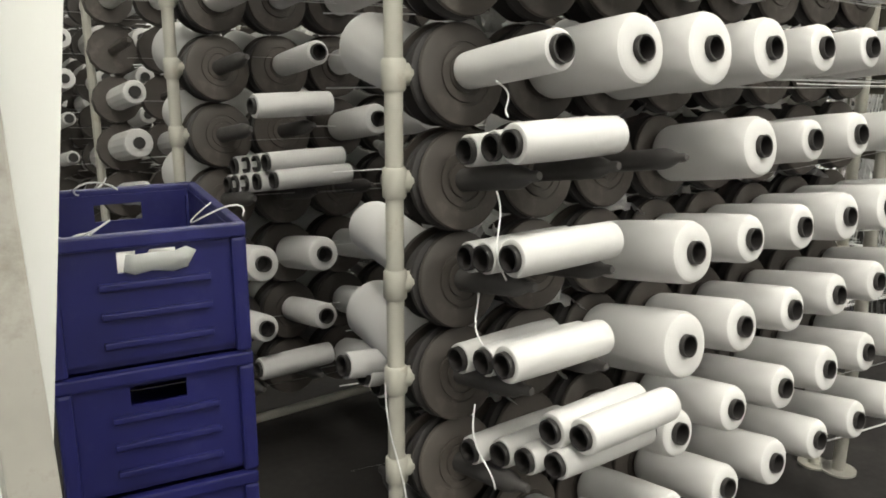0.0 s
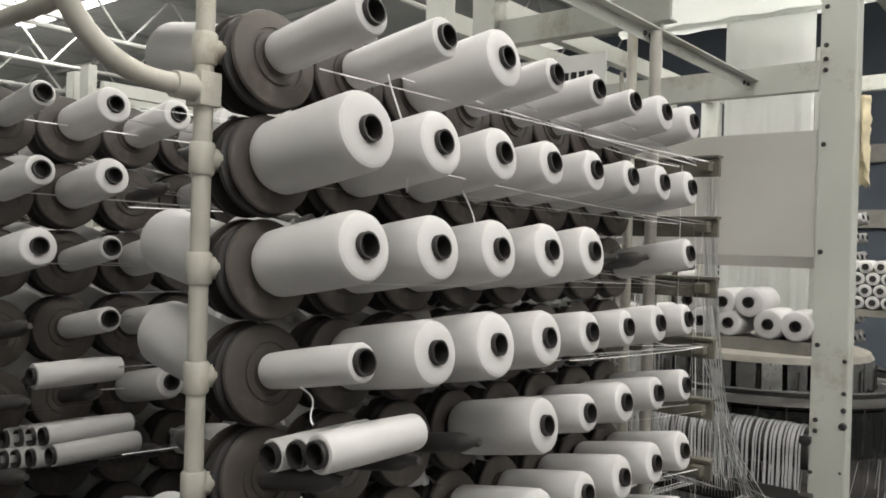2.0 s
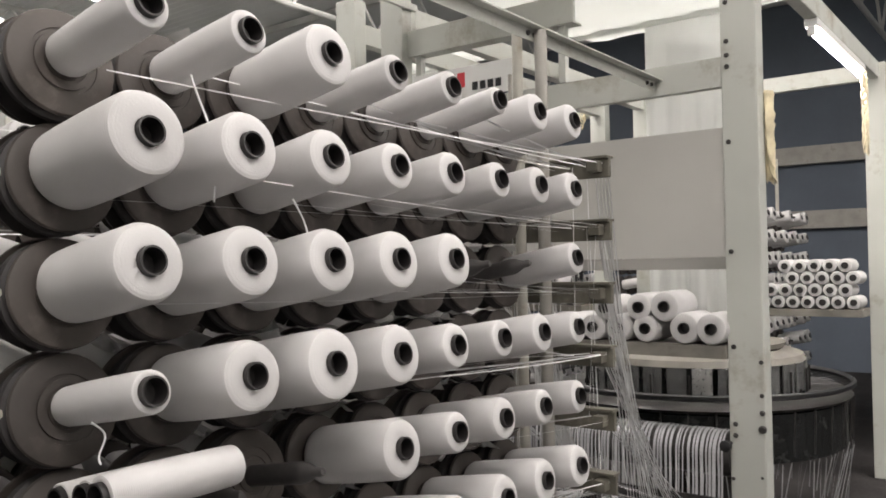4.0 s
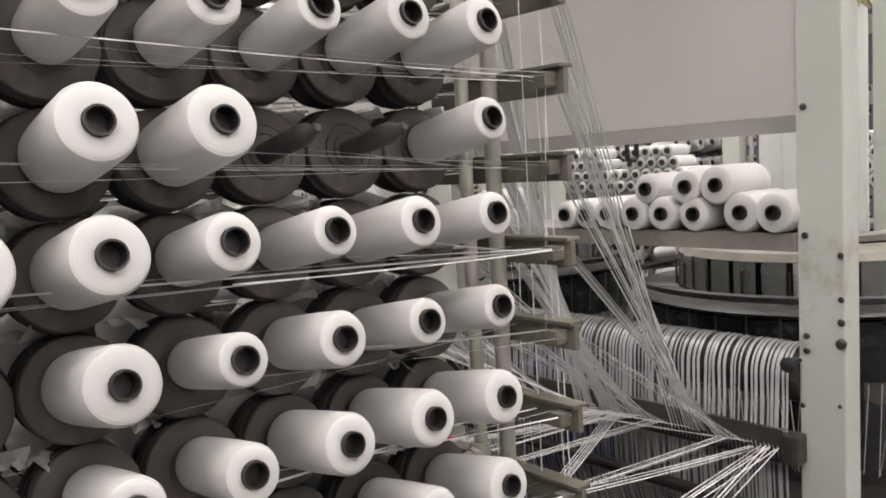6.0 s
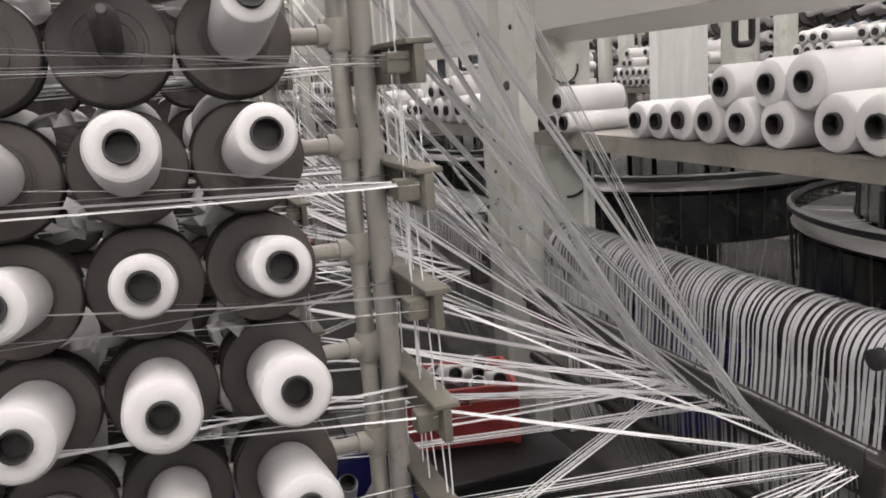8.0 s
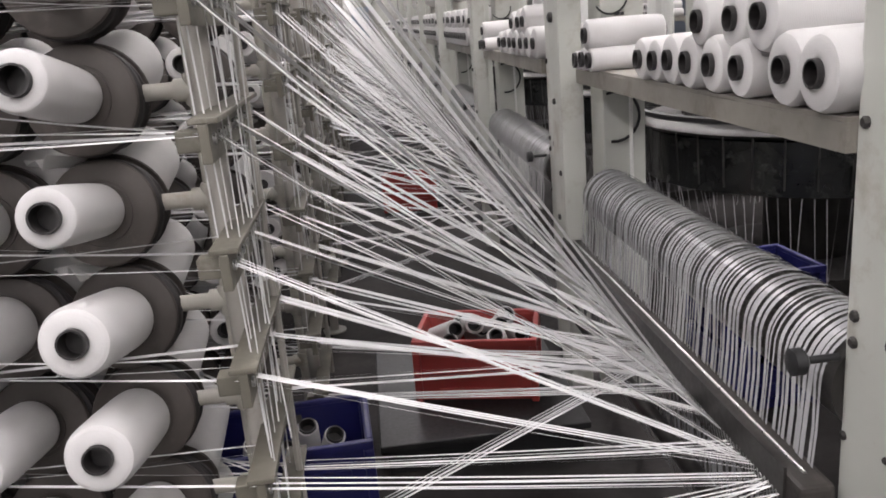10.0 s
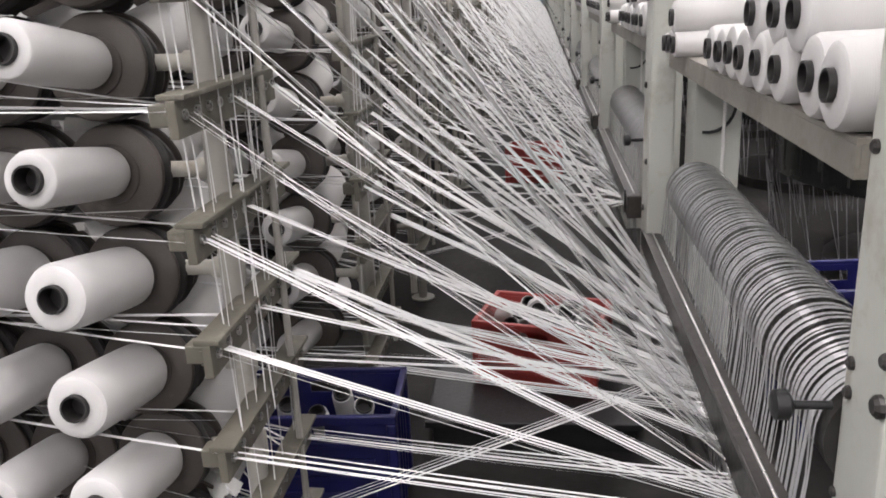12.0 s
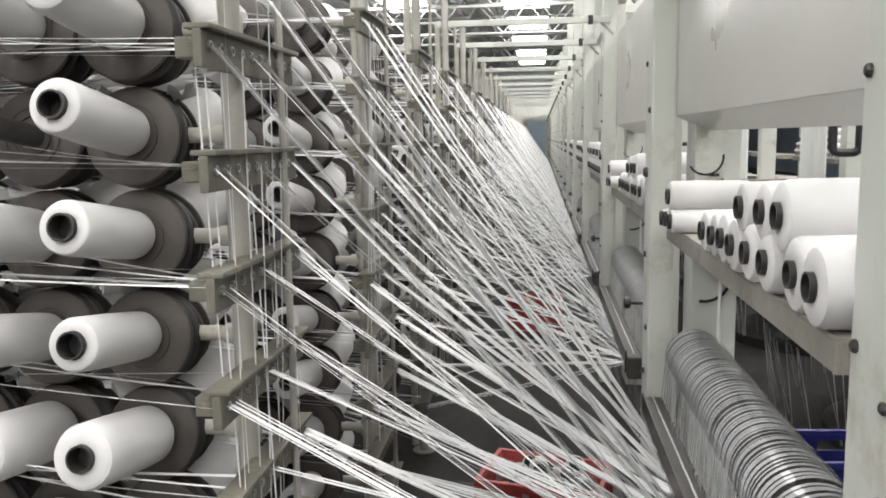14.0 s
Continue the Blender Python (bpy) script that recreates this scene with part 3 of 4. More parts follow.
def loom_frame(y):
    t = thing("circular_loom", pose(0, y, 0), "grey-green painted circular loom frame with striped tape roller", "loom", "circular looms")
    # posts
    for y0, y1, x0, w in ((-0.145, -0.02, 1.075, 0.085), (1.40, 1.53, 1.01, 0.072)):
        bm = bmesh.new()
        box(bm, x0, x0 + w, y0, y1, 0, 2.7, 0.006)
        p = part("post", bm, M_LOOM, t)
        for z in ((0.76, 0.80, 1.072, 1.41, 1.80, 2.07, 2.11, 2.16, 2.3) if y0 < 0 else (0.32, 0.50, 0.75, 1.41, 2.05)):
            piece("bolt", BOLT, p, Matrix.Translation((x0, y1 - 0.022 if y0 < 0 else y0 + 0.03, z)))
        for yb, z, rb in (((-0.135, 1.022, 0.9), (-0.135, 0.906, 0.9), (-0.135, 0.846, 1.1), (-0.129, 0.621, 0.6), (-0.135, 0.790, 1.6), (-0.030, 0.607, 0.8))
                          if y0 < 0 else ((1.478, 1.224, 1.8), (1.478, 0.97, 1.1), (1.47, 0.60, 1.1), (1.50, 1.55, 0.9))):
            piece("bolt", BOLT, p, Matrix.Translation((x0, yb, z)) @ Matrix.Scale(rb, 4))
    for y0, y1 in ((-0.145, -0.02), (1.40, 1.53)):
        bm = bmesh.new()
        box(bm, 3.85, 3.935, y0, y1, 0, 2.6, 0.006)
        part("post", bm, M_LOOM, t)
    for yy in (-0.11, 1.44):
        bm = bmesh.new()
        box(bm, 1.16, 3.85, yy, yy + 0.06, 2.50, 2.60, 0.004)
        part("top_rail", bm, M_LOOM, t)
    bm = bmesh.new()
    box(bm, 3.87, 3.92, -0.02, 1.40, 2.50, 2.60, 0.004)
    part("back_rail", bm, M_LOOM, t)
    bm = bmesh.new()
    box(bm, 3.64, 3.94, -0.02, 1.40, 1.015, 1.062, 0.003)
    part("shelf", bm, M_SHELF, t)
    bm = bmesh.new()
    box(bm, 2.50, 2.62, 0.262, 0.372, 0.93, 2.5, 0.005)
    part("centre_column", bm, M_LOOM, t)
    bm = bmesh.new()
    box(bm, 1.13, 1.26, 1.365, 1.50, 0, 1.95, 0.004)
    col = part("side_column", bm, M_LOOM, t)
    # panel with a folded lower edge
    bm = bmesh.new()
    box(bm, 1.082, 1.088, -0.02, 1.40, 1.39, 1.855, 0.002)
    panel = part("front_panel", bm, M_PLATE, t)
    bm = bmesh.new()
    vs = [bm.verts.new((x, y, z)) for y in (-0.02, 1.40) for x, z in ((1.082, 1.3895), (1.088, 1.3895), (1.172, 1.353), (1.17, 1.347))]
    for f in ((0, 1, 2, 3), (7, 6, 5, 4), (0, 4, 5, 1), (1, 5, 6, 2), (2, 6, 7, 3), (3, 7, 4, 0)):
        bm.faces.new([vs[i] for i in f])
    part("panel_lip", bm, M_PLATE, panel, "slanting folded lower lip of the panel")
    bm = bmesh.new()
    box(bm, 1.08, 1.115, -0.02, 1.40, 2.0, 2.11, 0.003)
    part("top_beam", bm, M_LOOM, t)
    # shelf
    bm = bmesh.new()
    box(bm, 1.06, 1.36, -0.02, 1.365, 1.070, 1.077)
    box(bm, 1.06, 1.066, -0.02, 1.40, 1.028, 1.0695)
    box(bm, 1.0665, 1.36, -0.02, -0.015, 1.028, 1.0695)
    part("shelf", bm, M_SHELF, t)
    # tape roller
    AX, AZ, R = 1.14, 0.678, 0.085
    bm = bmesh.new()
    rod(bm, (AX, -0.02, AZ), (AX, 1.365, AZ), R - 0.003, 28)
    ro = part("roller", bm, M_DARK_STEEL, t, smooth=True)
    bm = bmesh.new()
    rnd = random.Random(3)

    def over(j):
        pts = []
        for a in range(-50, 190, 10):
            pts.append((AX + (R + 0.001 + j) * math.cos(radians(a)), AZ + (R + 0.001 + j) * math.sin(radians(a))))
        pts += [(AX - R - 0.004 + j, 0.60), (AX - R - 0.009 + j, 0.54), (1.041 + j, 0.47)]
        return pts
    strips(bm, over, 0.0, 1.355, rnd)
    part("tape_sheet", bm, M_SHEET, ro, "black and white striped sheet of tapes", kind="stuff")
    # knob
    bm = bmesh.new()
    rod(bm, (0.995, -0.03, 0.735), (1.06, -0.03, 0.735), 0.006, 10)
    lathe(bm, [(0.012, 0), (0.02, 0.004), (0.02, 0.02), (0.012, 0.026)], 16, Matrix.Translation((0.985, -0.03, 0.735)) @ pose(0, 0, 0, 0, 0, -90))
    part("knob", bm, M_BLACK, t, smooth=True)
    # comb bar with its wire strip
    bm = bmesh.new()
    box(bm, BAR_X - 0.022, BAR_X + 0.034, -0.05, 1.40, BAR_Z - 0.085, BAR_Z - 0.002, 0.008)
    cb = part("comb_bar", bm, M_COMB, t)
    bm = bmesh.new()
    box(bm, BAR_X - 0.0275, BAR_X - 0.0225, -0.01, 1.39, BAR_Z - 0.07, BAR_Z + 0.012)
    part("comb_strip", bm, M_DARK_STEEL, cb)
    bm = bmesh.new()
    rod(bm, (BAR_X + 0.006, -0.01, BAR_Z - 0.001), (BAR_X + 0.006, 1.39, BAR_Z - 0.001), 0.003, 8)
    part("ridge", bm, M_STEEL, cb, "bright worn steel ridge", True)
    bm = bmesh.new()
    for j in range(110):
        yy = 0.0 + j * 0.0125
        rod(bm, (BAR_X - 0.026, yy, BAR_Z - 0.072), (BAR_X - 0.034, yy, BAR_Z - 0.03), 0.0012, 4)
    part("wire_comb", bm, M_STEEL, cb, kind="stuff")
    # lower tapes and lower bar
    bm = bmesh.new()
    strips(bm, lambda j: [(1.04 + j, 0.47), (1.05 + j, 0.25), (1.12 + j, 0.06)], 0.0, 1.35, rnd)
    part("lower_tape_sheet", bm, M_SHEET, t, kind="stuff")
    bm = bmesh.new()
    rod(bm, (1.02, -0.02, 0.30), (1.02, 1.40, 0.30), 0.02, 14)
    part("lower_bar", bm, M_DARK_STEEL, t, smooth=True)
    # the weaving ring
    CX, CY = 2.43, 0.60

    def ring(name, prof, mat, segs=56, label="", parent=t, kind=""):
        b = bmesh.new()
        lathe(b, prof, segs, Matrix.Translation((CX, CY, 0.03)) @ pose(0, 0, 0, 90), close=True)
        return part(name, b, mat, parent, label, True, kind)
    rg = ring("ring_body", [(0.55, 0.42), (0.735, 0.44), (0.735, 0.655), (0.71, 0.66), (0.55, 0.60)], M_GLOSS_BLACK)
    ring("black_hoop", [(0.765, 0.723), (0.778, 0.730), (0.778, 0.746), (0.765, 0.753), (0.754, 0.738)], M_BLACK, label="thin black rubber hoop", parent=rg)
    ring("chrome_track", [(0.57, 0.665), (0.745, 0.664), (0.765, 0.68), (0.745, 0.692), (0.57, 0.698)], M_DARK_STEEL, parent=rg)
    ring("guard", [(0.556, 0.845), (0.54, 0.875), (0.46, 0.90), (0.44, 0.895), (0.53, 0.865), (0.544, 0.845)], M_SHELF, label="grimy flat guard rim", parent=rg)
    ring("inner_drum", [(0.50, 0.70), (0.50, 0.86), (0.485, 0.86), (0.485, 0.70)], M_GLOSS_BLACK, parent=rg)
    smoky, bright = [mesh_from("guard_panel", box(bmesh.new(), 0.548, 0.556, -0.046, 0.046, 0.703, 0.843, 0.003), m) for m in (M_DRUM, M_STEEL)]
    for j in range(30):
        piece("guard_panel", bright if j % 5 == 2 else smoky, rg, Matrix.Translation((CX, CY, 0.03)) @ pose(0, 0, 0, 0, 0, 12 * j))
    ring("inner_rim", [(0.30, 0.90), (0.45, 0.905), (0.46, 0.93), (0.30, 0.925)], M_SHELF, parent=rg)
    bm = bmesh.new()
    for j in range(40):
        a = 2 * math.pi * j / 40
        m = Matrix.Translation((CX, CY, 0)) @ pose(0, 0, 0, 0, 0, math.degrees(a))
        b2 = bmesh.new()
        box(b2, 0.562, 0.572, -0.004, 0.004, 0.70, 0.84 if j % 2 == 0 else 0.75)
        bmesh.ops.transform(b2, matrix=m, verts=b2.verts)
        me = bpy.data.meshes.new("tmp")
        b2.to_mesh(me)
        bm.from_mesh(me)
        bpy.data.meshes.remove(me)
        b2.free()
        rod(bm, (CX + 0.755 * math.cos(a), CY + 0.755 * math.sin(a), 0.5), (CX + 0.766 * math.cos(a), CY + 0.766 * math.sin(a), 0.705), 0.004, 5)
    part("rib_ring", bm, M_DARK_STEEL, rg, kind="stuff")
    bm = bmesh.new()
    r2 = random.Random(9)
    for j in range(110):
        a = 2 * math.pi * j / 110
        ribbon(bm, (CX + 0.76 * math.cos(a), CY + 0.76 * math.sin(a), 0.47), (CX + 0.70 * math.cos(a) + r2.uniform(-.04, .04), CY + 0.70 * math.sin(a) + r2.uniform(-.04, .04), 0.12), 0.004, r2, 0, 2)
    for j in range(64):
        a = 2 * math.pi * j / 64 + r2.uniform(-0.03, 0.03)
        b = a + r2.uniform(-0.12, 0.12)
        ribbon(bm, (CX + 0.765 * math.cos(a), CY + 0.765 * math.sin(a), 0.745), (CX + 0.575 * math.cos(b), CY + 0.575 * math.sin(b), 0.74), 0.005, r2, 0.004, 2, roll=0)
    part("ring_tape_fan", bm, M_SHEET, rg, kind="stuff")
    bm = bmesh.new()
    rod(bm, (CX, CY, 0), (CX, CY, 0.6), 0.2, 24)
    rod(bm, (CX, CY, 0), (CX, CY, 0.06), 0.5, 24)
    part("pedestal", bm, M_DARK_STEEL, t, smooth=True)
    # woven fabric going up
    bm = bmesh.new()
    prev = None
    for j in range(41):
        f = j / 40
        yy = 0.35 + 0.47 * f
        bulge = 0.012 * math.sin(f * 23) + 0.006 * math.sin(f * 57)
        cur = [bm.verts.new((CX - 0.02 + bulge * (1 - i / 5) , yy, z)) for i, z in enumerate((0.92, 1.3, 1.7, 2.1, 2.5, 2.75))]
        if prev:
            for a, b_, c_, d_ in zip(prev, prev[1:], cur[1:], cur):
                bm.faces.new((a, b_, c_, d_))
        prev = cur
    fb = part("fabric_web", bm, M_FABRIC, t, "white woven tape fabric rising from the ring", True)
    bm = bmesh.new()
    rod(bm, (CX - 0.02, -0.1, 2.72), (CX - 0.02, 1.46, 2.72), 0.05, 18)
    part("take_up_roll", bm, M_FABRIC, t, smooth=True)
    bm = bmesh.new()
    for yy in (1.325, 1.337):
        rod(bm, (1.205, yy, 0.55), (1.205, yy, 1.012), 0.004, 8)
    part("white_conduit", bm, M_WHITE_PAINT, t, smooth=True)
    bm = bmesh.new()
    pipe_path(bm, arc((1.165, 1.358, 0.92), 0.075, -100, 110, 14, (1, 0, 0), (0, 0, 1)), 0.0045, 8)
    part("cable", bm, M_BLACK, col)
    bm = bmesh.new()
    pipe_path(bm, arc((1.16, 1.36, 1.27), 0.05, -150, 10, 10, (1, 0, 0), (0, 0, 1)), 0.003, 6)
    part("cable", bm, M_BLACK, col)
    bm = bmesh.new()
    for j, (mx, mz, ml) in enumerate(((1.17, 1.215, 0.018), (1.17, 1.195, 0.014), (1.19, 1.215, 0.010), (1.192, 1.197, 0.012), (1.205, 1.2, 0.008))):
        box(bm, mx, mx + ml, 1.3625, 1.3645, mz, mz + 0.008)
    part("pen_writing", bm, M_BLACK, col, kind="stuff")
    # black control handle hung under the panel
    bm = bmesh.new()
    pipe_path(bm, [(1.28, 0.684, 1.37), (1.28, 0.684, 1.31)] + arc((1.293, 0.684, 1.308), 0.013, 180, 270, 4, (1, 0, 0), (0, 0, 1)) + [(1.32, 0.684, 1.295)] + arc((1.32, 0.684, 1.308), 0.013, 270, 360, 4, (1, 0, 0), (0, 0, 1)) + [(1.333, 0.684, 1.37)], 0.009, 8)
    part("handle", bm, M_BLACK, t, smooth=True)
    return t


def shelf_bobbins(y, rnd):
    grp = "bobbins on the loom shelf"
    top = 1.077
    for yy, s in SHELF:
        bobbin(s, pose(1.035 + rnd.uniform(-0.004, 0.004), y + yy, top + SIZES[s], 0, 0, -90), "lying on a loom shelf", grp)
    for yy, s, z in ((0.2, 6, 1.212), (0.30, 5, 1.209), (0.44, 4, 1.205)):
        bobbin(s, pose(1.035, y + yy, z, 0, 0, -90), "lying on a loom shelf", grp)
    for yy, s, z in ((1.13, 1, top + SIZES[1]), (1.20, 1, top + SIZES[1]), (1.27, 0, top + SIZES[0]), (1.165, 3, top + SIZES[1] + 0.064)):
        bobbin(s, pose(1.02, y + yy, z, 0, 0, -90 + rnd.uniform(-3, 3)), "lying on a loom shelf", grp)


rnd = random.Random(21)
main_loom = loom_frame(0)
shelf_bobbins(0, rnd)
for k in range(1, 18):
    copy_thing(main_loom, pose(0, k * LOOM_PITCH, 0))
    if k < 2:
        shelf_bobbins(k * LOOM_PITCH, rnd)
joined_bobbins("shelf_bobbins", [pose(1.03, k * LOOM_PITCH + 0.04 + 0.105 * j, 1.077 + 0.058 + 0.098 * lay, 0, 0, -90) for k in range(2, 17) for lay in range(2) for j in range(12) if lay == 0 or (j + k) % 3],
               "white tape bobbins heaped on distant loom shelves", rnd, (6,))
joined_bobbins("shelf_bobbins", [pose(3.62, k * LOOM_PITCH + 0.03 + 0.088 * j + 0.044 * (lay % 2), 1.062 + 0.043 + 0.076 * lay, 0, 0, -90) for k in range(0, 5) for lay in range(4) for j in range(15 - lay) if lay < 2 or (j + k * 5) % 7 < 5],
               "rows of white tape bobbins stacked on a far loom shelf", rnd, (3,))

# ---- thin tubes laid across empty spindles ----
TUBES = ((-1.279, 0.146, 1.063, 0), (-1.272, 0.092, 1.074, 0), (-1.283, 0.037, 1.086, 1),
         (-1.275, 0.146, 0.892, 0), (-1.286, 0.092, 0.904, 0), (-1.279, 0.037, 0.915, 1),
         (-1.291, 0.146, 0.722, 0), (-1.281, 0.092, 0.733, 0), (-1.286, 0.037, 0.747, 1),
         (-1.255, 0.156, 0.540, 0), (-1.230, 0.105, 0.548, 0), (-1.219, 0.055, 0.555, 0),
         (-1.198, 0.005, 0.563, 0), (-1.189, 0.029, 0.610, 1), (-1.172, -0.024, 0.616, 1))


def tube_z(row, y, size):
    return row_z(row) - 0.18 * y + 0.0195 + SIZES[size] + 0.002


for x, y, z, size in TUBES:
    bobbin(size, pose(x, y, z, 0, 0, -90 + random.uniform(-2, 2)), "laid across empty spindles", "tubes laid on the creel")
bobbin(1, pose(-1.27, 0.02, tube_z(8, 0.02, 1), 0, 0, -80), "laid across empty spindles", "tubes laid on the creel")
for x, z in ((-1.354, 0.635), (-1.311, 0.607), (-1.279, 0.576), (-1.263, 0.545), (-1.186, 0.467)):
    bobbin(0, pose(x, 0.415, z, -8, 0, -90), "laid across empty spindles", "tubes laid on the creel")
# a heap of tubes on the second creel
for j, (x, dy, lay) in enumerate(((-1.242, 0.190, 0), (-1.238, 0.152, 0), (-1.228, 0.113, 0), (-1.213, 0.069, 0), (-1.190, 0.018, 0), (-1.230, 0.170, 1), (-1.214, 0.132, 1), (-1.203, 0.092, 1), (-1.197, 0.043, 1))):
    bobbin(0, pose(x, CREEL_PITCH + dy, 0.884 - 0.18 * dy + 0.047 * lay, 0, 0, -90), "heaped across empty spindles", "tubes laid on the creel")
for x, row in ((-1.22, 4), (-1.24, 8)):
    bobbin(1, pose(x, CREEL_PITCH + 0.06, row_z(row) - 0.022 + 0.04, 0, 0, -90), "laid across empty spindles", "tubes laid on the creel")

# ---- crates ----


def crate(m, w, d, h, mat, label, group=""):
    """An open plastic crate: walls with a hand slot, a thick rim, and raised ribs."""
    t = thing("plastic_crate", m, label, "crate", group)
    th = 0.006
    bm = bmesh.new()
    box(bm, -w / 2 + 0.01, w / 2 - 0.01, -d / 2 + 0.01, d / 2 - 0.01, 0, 0.012)
    part("base", bm, mat, t)
    for s in (-1, 1):
        bm = bmesh.new()
        y0, y1 = sorted((s * d / 2, s * (d / 2 - th)))
        box(bm, -w / 2, w / 2, y0, y1, 0.012, h - 0.062)
        box(bm, -w / 2, -0.042, y0, y1, h - 0.062, h - 0.03)
        box(bm, 0.042, w / 2, y0, y1, h - 0.062, h - 0.03)
        box(bm, -w / 2, w / 2, y0, y1, h - 0.03, h - 0.012)
        wall = part("end_wall", bm, mat, t)
        n = max(1, int((h - 0.07) / 0.045))
        for k in range(n):
            bm = bmesh.new()
            z = 0.035 + k * 0.045
            a, b = sorted((s * d / 2, s * (d / 2 + 0.010)))
            box(bm, -w / 2 + 0.065, w / 2 - 0.045, a, b, z, z + 0.010, 0.002)
            part("rib", bm, mat, wall)
        bm = bmesh.new()
        x0, x1 = sorted((s * w / 2, s * (w / 2 - th)))
        box(bm, x0, x1, -d / 2 + th, d / 2 - th, 0.012, h - 0.012)
        wall = part("side_wall", bm, mat, t)
        for k in range(4):
            bm = bmesh.new()
            yy = -d / 2 + 0.05 + k * (d - 0.1) / 3
            a, b = sorted((s * w / 2, s * (w / 2 + 0.007)))
            box(bm, a, b, yy - 0.005, yy + 0.005, 0.02, h - 0.02, 0.002)
            part("rib", bm, mat, wall)
    bm = bmesh.new()
    for x0, x1, y0, y1 in ((-w / 2 - 0.012, w / 2 + 0.012, -d / 2 - 0.012, -d / 2 + 0.004), (-w / 2 - 0.012, w / 2 + 0.012, d / 2 - 0.004, d / 2 + 0.012),
                           (-w / 2 - 0.012, -w / 2 + 0.004, -d / 2 + 0.004, d / 2 - 0.004), (w / 2 - 0.004, w / 2 + 0.012, -d / 2 + 0.004, d / 2 - 0.004)):
        box(bm, x0, x1, y0, y1, h - 0.022, h, 0.004)
    part("rim", bm, mat, t)
    for x in (-1, 1):
        for y in (-1, 1):
            bm = bmesh.new()
            box(bm, x * w / 2 - 0.012, x * w / 2 + 0.012, y * d / 2 - 0.012, y * d / 2 + 0.012, 0.0, h - 0.022, 0.006)
            part("corner_post", bm, mat, t)
    return t


base_z = 0.0
for h, turn in ((0.319, -8.2), (0.21, -9.6), (0.21, -9), (0.21, -9.3)):
    crate(pose(-1.676, 0.55, base_z, 0, 0, turn), 0.27, 0.385, h, M_BLUE, "deep blue ribbed plastic crate in a tall stack", "blue crate stack")
    base_z += h + 0.002
TOPZ = base_z - 0.308
for x, y, s, a in ((-1.755, 0.485, 4, 15), (-1.685, 0.585, 3, 10), (-1.615, 0.465, 3, -4)):
    bobbin(s, pose(x, y - 0.08, TOPZ + 0.17 + SIZES[s] * 0.2, 4, 0, a), "inside a blue crate", "bobbins in crates")
bobbin(6, pose(-1.715, 0.605, TOPZ + 0.245, -86), "standing in a blue crate", "bobbins in crates")


def scrap(name, pts, w, mat, label, category, seed=1):
    """A limp strip of tape or cloth following the points."""
    r = random.Random(seed)
    bm = bmesh.new()
    prev = None
    pts = [Vector(p) for p in pts]
    for i, p in enumerate(pts):
        d = (pts[min(i + 1, len(pts) - 1)] - pts[max(i - 1, 0)]).normalized()
        side = d.cross(Vector((0.25, 0.9, 0.3))).normalized() * (w / 2) * r.uniform(0.75, 1.2)
        cur = (bm.verts.new(p - side), bm.verts.new(p + side))
        if prev:
            bm.faces.new((prev[0], prev[1], cur[1], cur[0]))
        prev = cur
    ob = part(name, bm, mat, smooth=True)
    so = ob.modifiers.new("thickness", "SOLIDIFY")
    so.thickness = 0.0012
    return tagged(ob, label, category)


scrap("white_rag", [(-1.742, 0.352, TOPZ + 0.262), (-1.73, 0.346, TOPZ + 0.259), (-1.705, 0.341, TOPZ + 0.262), (-1.675, 0.339, TOPZ + 0.258), (-1.655, 0.334, TOPZ + 0.264), (-1.647, 0.335, TOPZ + 0.261)], 0.034, M_FABRIC, "crumpled white tape rag stuffed in a crate handle", "rag", 3)
for i, (x, y, z) in enumerate(((-1.785, 0.385, TOPZ + 0.31), (-1.585, 0.385, TOPZ + 0.31), (-1.685, 0.725, TOPZ + 0.31))):
    r = random.Random(30 + i)
    scrap("loose_tape_end", [(x + 0.035 * math.sin(k * 0.4 + i), y - 0.03 + 0.006 * k, z + 0.014 * math.sin(k * 0.5)) for k in range(15)], 0.0028, M_TAPE, "loose white tape end hanging over a crate rim", "tape", i)
for i, (x, y, z, drop) in enumerate(((-1.24, 0.12, row_z(3) - 0.05, 0.05), (-1.26, 0.10, row_z(4) - 0.04, 0.13), (-1.26, 0.14, row_z(5) - 0.04, 0.10), (-1.27, 0.12, row_z(6) - 0.05, 0.14),
                                     (-1.335, 0.275, row_z(6) - 0.05, 0.30), (-1.07, 0.10, row_z(0) - 0.06, 0.20), (-0.89, 0.08, row_z(1) - 0.07, 0.14))):
    r = random.Random(60 + i)
    scrap("loose_tape_end", [(x + 0.012 * math.sin(k * 0.33 + i), y - 0.003 * k, z - drop * k / 15) for k in range(16)], 0.0028, M_TAPE, "loose white tape end hanging from the creel", "tape", i)

# crumpled film caught on the packages behind the discs


def film_tuft(seed):
    r = random.Random(seed)
    bm = bmesh.new()
    grid = [[bm.verts.new((0.045 * (i / 6 - 0.5) * (0.35 + k / 5) + 0.005 * r.uniform(-1, 1), -0.15 * k / 5 + 0.006 * r.uniform(-1, 1), 0.006 * k + 0.010 * math.sin(i * 1.9 + seed) * k / 5 + 0.004 * r.uniform(-1, 1))) for i in range(7)] for k in range(6)]
    for k in range(5):
        for i in range(6):
            bm.faces.new((grid[k][i], grid[k][i + 1], grid[k + 1][i + 1], grid[k + 1][i]))
    return mesh_from("film", bm, M_FILM, True)


